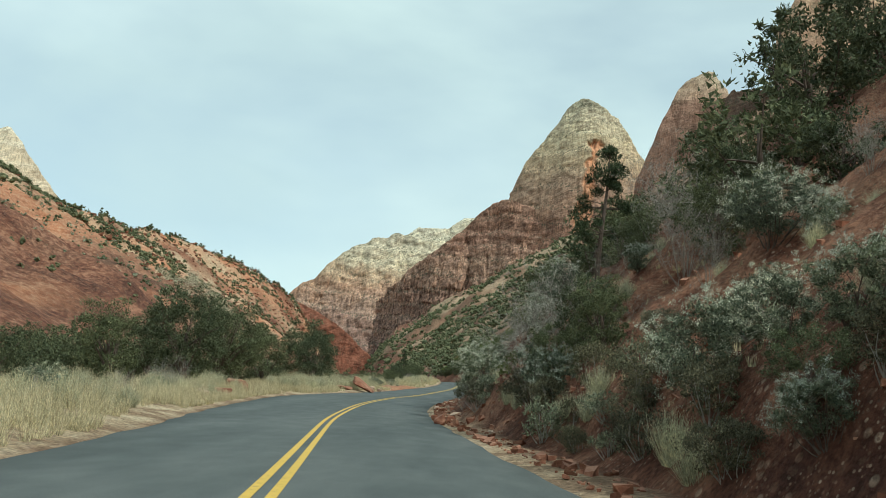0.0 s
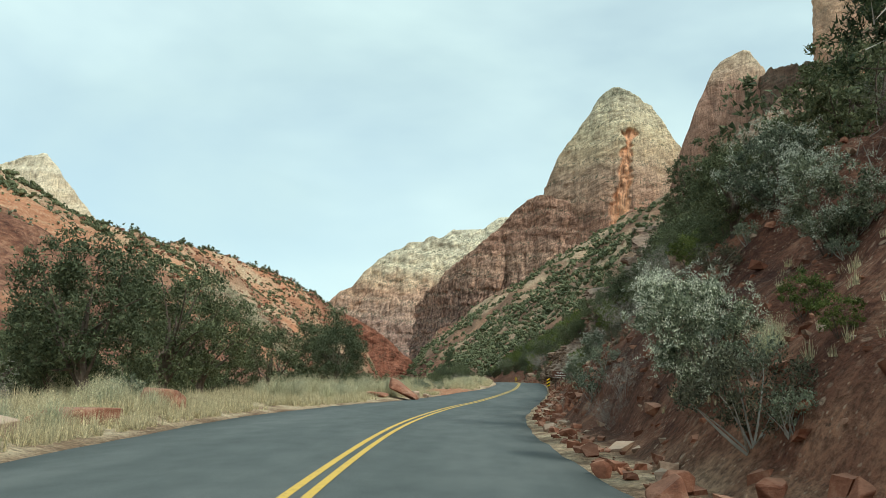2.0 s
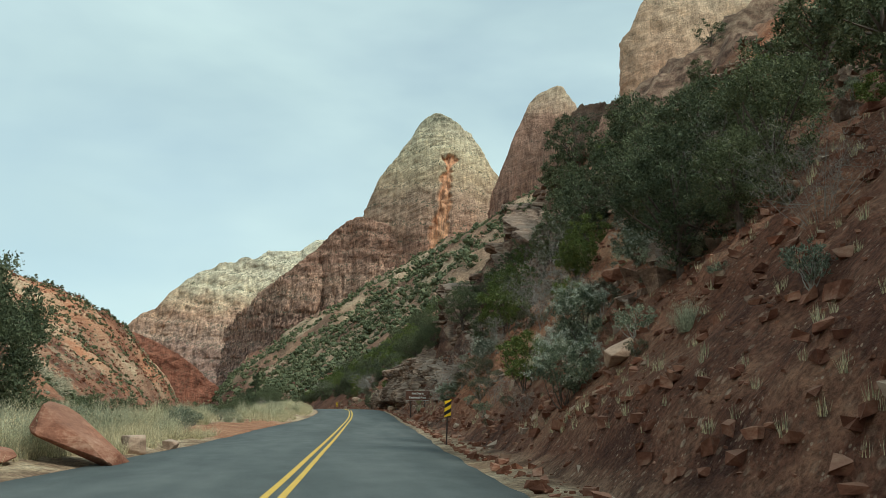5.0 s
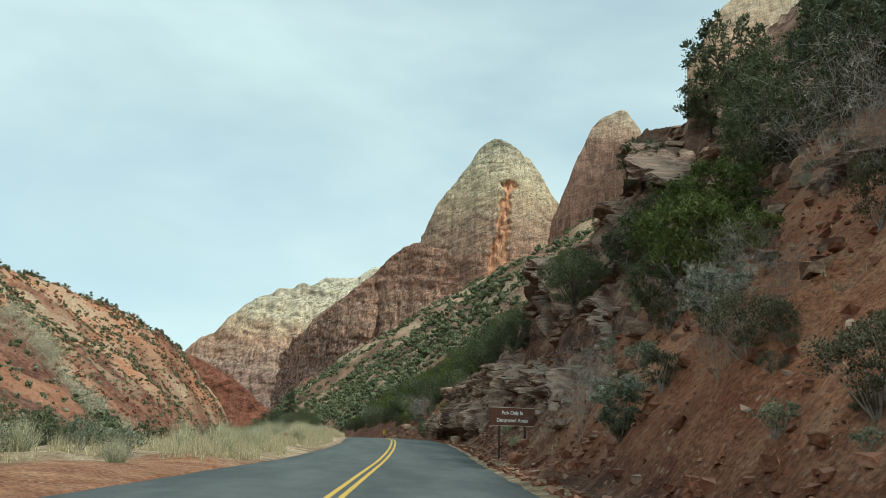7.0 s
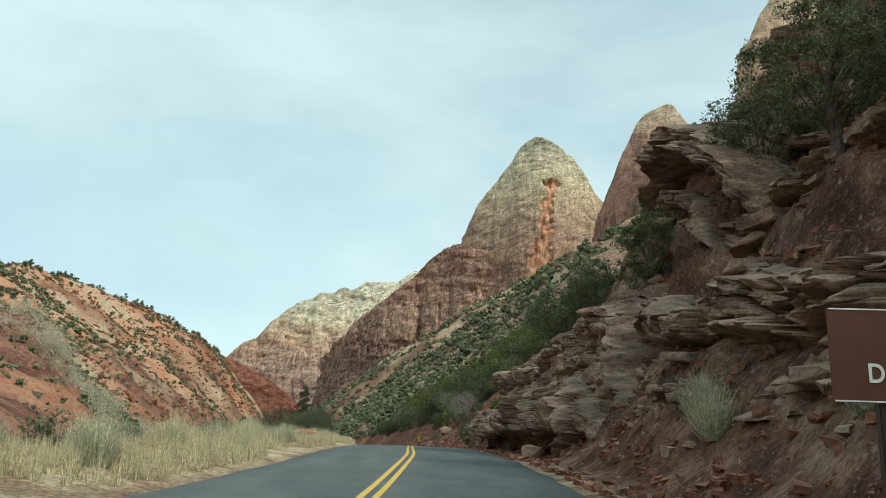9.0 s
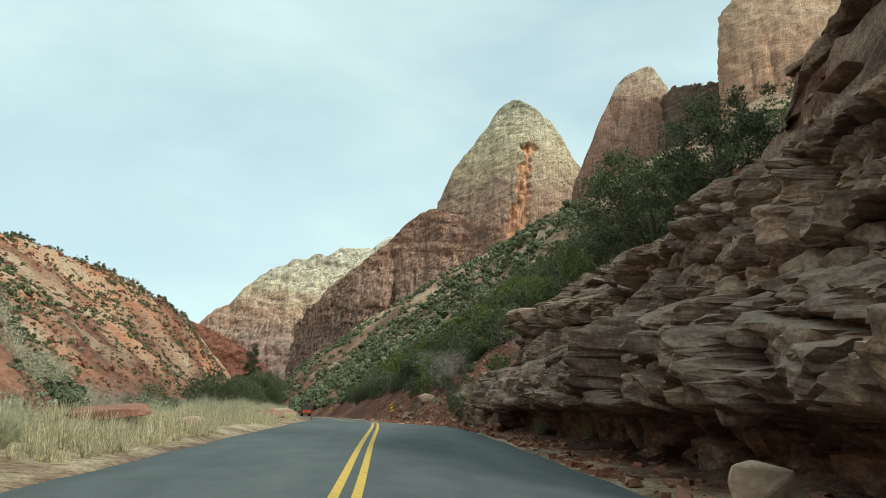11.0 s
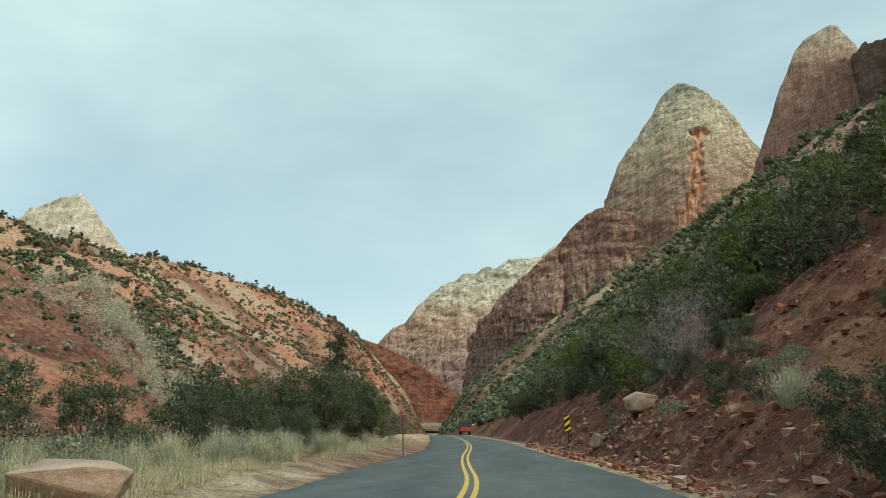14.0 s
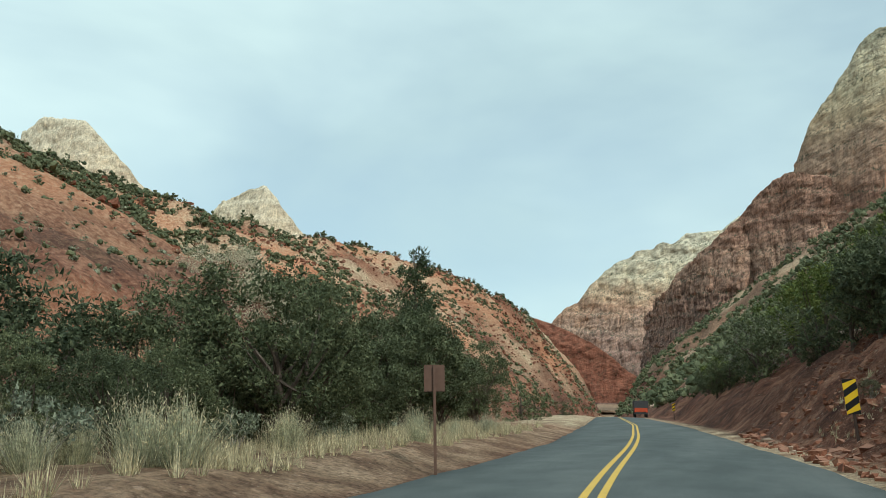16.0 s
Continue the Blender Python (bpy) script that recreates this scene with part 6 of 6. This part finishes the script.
def rock_wall():
    y = np.arange(123.0, 169.4, 0.105)
    prof_o = np.array([3.2, 3.15, 2.9, 1.75, 1.45, 1.35, 1.5, 1.8, 2.25, 2.35, 2.45, 2.5, 2.25, 2.2, 2.4, 2.9, 3.7, 4.9])
    prof_z = np.array([-0.3, 0.5, 0.86, 0.98, 1.08, 1.5, 2.2, 2.75, 2.95, 3.3, 3.9, 4.4, 4.6, 5.1, 5.35, 5.5, 5.8, 7.0])
    arc = np.concatenate([[0], np.cumsum(np.hypot(np.diff(prof_o), np.diff(prof_z)))])
    v = np.linspace(0, arc[-1], 150)
    o, z = np.interp(v, arc, prof_o), np.interp(v, arc, prof_z)
    Z, Y = np.meshgrid(z, y)
    O = np.repeat(o[None], len(y), 0)
    wave = 0.25 * vnoise(Y / 6.0, Z * 0 + 1.0)
    closing = step(157.2, 159.0, Y + 0.25 * vnoise(Z * 1.5, Y * 0.3))
    cap = 6.6 * (1 - closing) + closing * (3.0 - 0.17 * (Y - 159))
    cap = cap * (1 - step(166.5, 169.2, Y)) + 0.1
    start = step(123.5, 128.5, Y)
    Zc = np.minimum(Z, cap) * (0.25 + 0.75 * start)
    lost = np.maximum(Z - cap, 0)
    hole = (1 - step(159, 163, Y)) * step(127, 130, Y)
    O = O * hole + (1 - hole) * np.where(Z < 1.2, 1.5 + 0.2 * Z, O)
    push = 1.0 * facets(Y, Zc + 0.03 * (Y - 145), 3.3, 2.0, 1.5) + 0.5 * facets(Y, Zc, 5.1, 0.8, 0.8) + 0.14 * facets(Y, Zc, 8.2, 0.33, 0.3) + 0.12 * blocks(Y, Zc, 6.4, 0.34, 0.25) + 0.06 * fbm(Y / 0.5, Zc / 0.4, 2.0, 4, 0.6)
    # the upper beds stand back, but for the prow at the far end
    stand_back = ((0.38 + 0.34 * step(139, 146, Y)) * (1 - step(151, 157, Y)) + 0.10) * np.maximum(np.minimum(Zc, 4.4) - 2.0, 0) * start * (1 - step(157, 159, Y))
    O = O + stand_back
    X = edge_right(Y) + O + wave - push * (0.4 + 0.6 * hole * (Zc > 0.9) + 0.3 * (1 - hole)) + lost * 0.95 + 0.9 * (1 - start)
    base = road_z(Y)
    P = np.stack([X, Y + 0.08 * fbm(Zc / 0.7, Y / 1.1, 4.0, 3), base + Zc + 0.06 * fbm(Y / 0.8, Zc * 2, 7.0, 3) + lost * 0.02], -1)
    return P


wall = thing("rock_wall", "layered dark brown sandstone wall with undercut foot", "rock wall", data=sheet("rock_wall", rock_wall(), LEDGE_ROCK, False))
# slabs that stand out of the wall, and the ledges climbing the bluff
SLABS = [rock_mesh("rock_slab", 200 + n, (1.1, 1.1, 1.1), LEDGE_ROCK, 0.4) for n in range(8)]
r = np.random.default_rng(77)
for n in range(70):
    y = r.uniform(127, 166)
    z = r.choice([1.2, 1.7, 2.3, 2.9, 3.3, 3.9, 4.5, 5.0]) if y < 157 else r.uniform(0.2, max(0.5, 2.4 - 0.15 * (y - 157)))
    o = np.interp(z, [0.9, 1.3, 2.2, 2.9, 3.3, 4.4, 5.1], [1.7, 1.5, 1.65, 2.4, 2.55, 2.65, 2.5]) + ((0.38 + 0.34 * step(139, 146, y)) * (1 - step(151, 157, y)) + 0.1) * max(min(z, 4.4) - 2.0, 0) * (y < 158)
    o = float(o)
    ob = part("rock_slab", SLABS[n % 8], wall)
    ob.matrix_world = pose(float(edge_right(y)) + o + 0.25, y, float(road_z(y)) + z, r.uniform(-9, 9), r.uniform(-9, 9), r.uniform(-22, 22)) @ Matrix.Diagonal((r.uniform(0.7, 1.1), r.uniform(0.5, 1.3), r.uniform(0.3, 0.85), 1))
bluff = thing("rock_bluff", "broken brown sandstone ledges climbing the bluff", "rock outcrop", at=pose(12, 130, floor_at(12, 130)))


def ledge_band(y0, y1, off, tall, lean, seed, jut=0.45, sink=0.4):
    """A band of broken sandstone beds across the slope."""
    y = np.arange(y0, y1, 0.15)
    foot_x = edge_right(y) + off + 0.7 * vnoise(y / 5.0, y * 0 + seed) + 0.25 * vnoise(y / 1.3, y * 0 + seed)
    foot_z = ground_height(foot_x, y)
    soft = np.ones(33) / 33
    foot_z = np.convolve(np.pad(foot_z, 16, mode="edge"), soft, "valid") - sink
    fade = step(0, 4, y - y0) * step(0, 4, y1 - y)
    h = tall * (0.72 + 0.35 * vnoise(y / 7.0, y * 0 + seed + 3)) * (0.1 + 0.9 * fade) + sink
    v = np.linspace(0, 1, int(tall * 11) + 8)
    V, Y = np.meshgrid(v, y)
    Z = V * h[:, None]
    push = 0.45 * blocks(Y, Z - 0.05 * Y, seed, 1.05) + 0.4 * blocks(Y, Z, seed + 2, 0.38) + 0.75 * facets(Y, Z, seed, 1.7, 0.9) + 0.26 * facets(Y, Z, seed + 3, 0.6, 0.42) + 0.06 * fbm(Y / 0.5, Z / 0.4, seed, 4, 0.6)
    cap = jut * step(0.68, 0.74, V) * (1 - step(0.95, 1.0, V)) - (0.3 + 0.5 * jut) * step(0.25, 0.55, V) * (1 - step(0.64, 0.70, V))
    X = foot_x[:, None] + lean * Z - (push + cap) * (0.3 + 0.7 * fade[:, None])
    P = np.stack([X, Y + 0.06 * fbm(Z / 0.7, Y / 1.1, 4.0, 3), foot_z[:, None] + Z + 0.05 * fbm(Y / 0.8, Z * 2, 7.0, 3)], -1)
    rubble = 0.22 * fbm(y / 0.6, y * 0 + seed, 0, 3)[:, None, None] * np.array([0.5, 0, 1])
    back = P[:, -1:] + np.array([0.6, 0, -0.1]) + rubble
    deep = P[:, -1:] + np.array([1.9, 0, -1.3])
    return np.concatenate([P, back, deep], 1)


for n, (y0, y1, off, tall, lean, *jut) in enumerate([(123, 138, 7.2, 4.4, 0.25, 1.8), (119, 132, 14.6, 5.0, 0.2, 2.2), (107, 122, 3.8, 2.8, 0.35, 0.5), (104, 130, 2.9, 4.2, 0.42), (108, 128, 6.6, 2.2, 0.3), (112, 134, 9.4, 2.6, 0.25), (125, 141, 6.8, 3.4, 0.4), (118, 138, 12.0, 3.2, 0.3), (120, 136, 15.5, 2.6, 0.2), (112, 132, 19.5, 2.6, 0.2), (100, 118, 12, 2.4, 0.2), (104, 126, 16, 2.4, 0.2), (80, 104, 13.0, 2.0, 0.25), (84, 106, 17.5, 2.4, 0.2), (86, 108, 22.5, 2.6, 0.15), (90, 106, 8.6, 1.5, 0.35)]):
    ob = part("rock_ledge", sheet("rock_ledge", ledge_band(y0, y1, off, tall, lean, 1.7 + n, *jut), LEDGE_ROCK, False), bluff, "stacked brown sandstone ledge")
    ob.matrix_parent_inverse = bluff.matrix_basis.inverted()
made = 0
while made < 230:
    y = r.uniform(100, 172)
    o = 2.4 + 22 * r.random() ** 1.4
    if 124 < y < 168 and o < 5:
        continue
    x = float(edge_right(y)) + o
    size = r.uniform(0.35, 0.8) * (1 + 0.05 * o)
    ob = part("ledge_slab", SLABS[made % 8], bluff)
    ob.matrix_parent_inverse = bluff.matrix_basis.inverted()
    ob.matrix_basis = pose(x, y, floor_at(x, y) + 0.05, r.uniform(-8, 8), r.uniform(-4, 14), r.uniform(-25, 25)) @ Matrix.Diagonal((size * r.uniform(0.8, 1.4), size * r.uniform(1.0, 2.2), size * r.uniform(0.25, 0.5), 1))
    made += 1


def box(name, sx, sy, sz, mat, bevel=0.004, at=(0, 0, 0)):
    bm = bmesh.new()
    bmesh.ops.create_cube(bm, size=1.0)
    bmesh.ops.scale(bm, vec=(sx, sy, sz), verts=bm.verts)
    bmesh.ops.bevel(bm, geom=bm.edges[:], offset=bevel, segments=2, affect="EDGES")
    bmesh.ops.translate(bm, vec=at, verts=bm.verts)
    me = bpy.data.meshes.new(name)
    bm.to_mesh(me)
    bm.free()
    me.materials.append(mat)
    return me


# ---- truck far ahead ----
TRUCK_DARK, TRUCK_RED, RUBBER = plain("dark_truck_paint", (0.05, 0.048, 0.05), 0.5), plain("red_tail_panel", (0.42, 0.07, 0.03), 0.4), plain("rubber", (0.02, 0.02, 0.02), 0.9)
GLASS_DARK, LAMP_RED = plain("dark_glass", (0.03, 0.035, 0.04), 0.1), plain("lamp_lens", (0.65, 0.10, 0.05), 0.25)


def ring(name, radius, wide, mat, at, turn=90):
    bm = bmesh.new()
    bmesh.ops.create_cone(bm, cap_ends=True, segments=20, radius1=radius, radius2=radius, depth=wide)
    bmesh.ops.bevel(bm, geom=[e for e in bm.edges if len(e.link_faces) == 2 and abs(e.calc_face_angle(0)) > 1], offset=0.03, segments=2, affect="EDGES")
    bmesh.ops.transform(bm, matrix=pose(*at, 0, turn, 0), verts=bm.verts)
    me = bpy.data.meshes.new(name)
    bm.to_mesh(me)
    bm.free()
    me.materials.append(mat)
    return me


def box_at(name, sx, sy, sz, mat, at, bevel=0.04):
    return box(name, sx, sy, sz, mat, bevel, at)


tx, ty = -17.2, 309.0
truck = thing("truck", "dark truck with red tail panel on the road", "truck", at=pose(tx, ty, float(road_z(ty)) + 0.03, 0, 0, 10))
part("body", box_at("body", 2.2, 4.2, 1.5, TRUCK_DARK, (0, 0.6, 1.75)), truck)
part("cab", box_at("cab", 2.0, 1.8, 1.6, TRUCK_DARK, (0, 3.6, 1.5), 0.15), truck)
part("tail_panel", box_at("tail_panel", 1.9, 0.08, 0.6, TRUCK_RED, (0, -1.55, 1.15), 0.02), truck, "red tail panel")
part("bumper", box_at("bumper", 2.1, 0.2, 0.2, TRUCK_DARK, (0, -1.6, 0.65), 0.03), truck)
for sx in (-0.85, 0.85):
    part("tail_lamp", box_at("tail_lamp", 0.22, 0.06, 0.3, LAMP_RED, (sx, -1.63, 0.95), 0.02), truck, "red tail lamp lens")
    for wy in (-0.6, 3.4):
        part("wheel", ring("wheel", 0.45, 0.28, RUBBER, (sx, wy, 0.45)), truck, "black rubber wheel")


# ---- signs ----
def words(text, size, mat):
    c = bpy.data.curves.new("lettering", "FONT")
    c.body, c.size, c.align_x, c.align_y, c.extrude, c.offset = text, size, "CENTER", "CENTER", 0.002, 0.004
    tmp = bpy.data.objects.new("tmp", c)
    me = bpy.data.meshes.new_from_object(tmp)
    bpy.data.objects.remove(tmp)
    me.materials.clear()
    me.materials.append(mat)
    return me


def parking_sign(x, y, turn):
    z = floor_at(x, y)
    ob = thing("park_sign", "brown park sign with white lettering on two posts", "sign", at=pose(x, y, z, 0, 0, turn))
    lift = 1.77 - z
    part("panel", box("panel", 1.83, 0.012, 0.74, SIGN_BROWN, 0.003, (0, 0, lift)), ob, "brown painted panel")
    for dz in (-0.365, 0.365):
        part("border", box("border", 1.80, 0.004, 0.012, SIGN_WHITE, 0.001, (0, -0.0085, lift + dz * 0.99)), ob, "thin white edge line")
    for text, dz, wide in (("Park Only In", 0.15, 0.86), ("Designated Areas", -0.15, 1.27)):
        me = words(text, 0.22, SIGN_WHITE)
        xs = [v.co.x for v in me.vertices]
        k = wide / (max(xs) - min(xs))
        letters = part("lettering", me, ob, "white lettering")
        letters.matrix_basis = pose(0, -0.009, lift + dz, 90, 0, 0) @ Matrix.Diagonal((k, 0.95, 1, 1))
    for px in (-0.52, 0.52):
        part("post", box("post", 0.09, 0.09, lift + 0.55, STEEL_DARK, 0.01, (px, 0.055, (lift - 0.45) / 2 + 0.05)), ob, "dark wooden post")
    return ob


def marker_post(x, y, lean, size=1.0, lift=0.0):
    ob = thing("hazard_marker", "yellow and black striped hazard marker on a steel post", "road marker", "hazard markers", at=pose(x, y, floor_at(x, y), 0, lean, 0) @ Matrix.Scale(size, 4))
    part("post", box("post", 0.05, 0.035, 1.15 + lift, STEEL_DARK, 0.004, (0, 0.02, 0.32 + lift / 2)), ob, "brown steel post")
    W, H, Z0 = 0.22, 0.60, 0.72 + lift
    part("panel", box("panel", W, 0.006, H, BLACK, 0.002, (0, 0, Z0 + H / 2)), ob, "black panel")
    for k in range(-1, 4):
        # slanted stripe, trimmed to the panel
        b0 = -0.06 + k * 0.24
        corners = [(-W / 2, b0 - 0.01), (W / 2, b0 + 0.13), (W / 2, b0 + 0.25), (-W / 2, b0 + 0.11)]
        poly = [(px, min(max(pz, 0.0), H)) for px, pz in corners]
        if len({round(pz, 4) for _, pz in poly}) < 2:
            continue
        verts = [(px, -0.0075, Z0 + pz) for px, pz in poly] + [(px, -0.0035, Z0 + pz) for px, pz in poly]
        part("stripe", mesh("stripe", verts, [(0, 1, 2, 3), (4, 7, 6, 5), (0, 4, 5, 1), (1, 5, 6, 2), (2, 6, 7, 3), (3, 7, 4, 0)], YELLOW), ob, "yellow stripe")
    return ob


parking_sign(4.70, 106.9, -7)
marker_post(1.27, 73.4, 2, 1.0, 0.15)
marker_post(1.75, 206.9, -4, 1.5, -0.28)
marker_post(-9.2, 276.0, 0, 1.4)
back_sign = thing("roadside_sign", "brown sign seen from behind on a single post", "sign", at=pose(-5.78, 196.6, 0.2, 0, -1, 24))
part("panel", box("panel", 0.36, 0.012, 0.46, SIGN_BACK, 0.004, (0, 0.03, 1.2)), back_sign, "brown panel back")
part("post", box("post", 0.05, 0.05, 2.1, SIGN_BACK, 0.006, (0, 0, 0.38)), back_sign, "brown post")
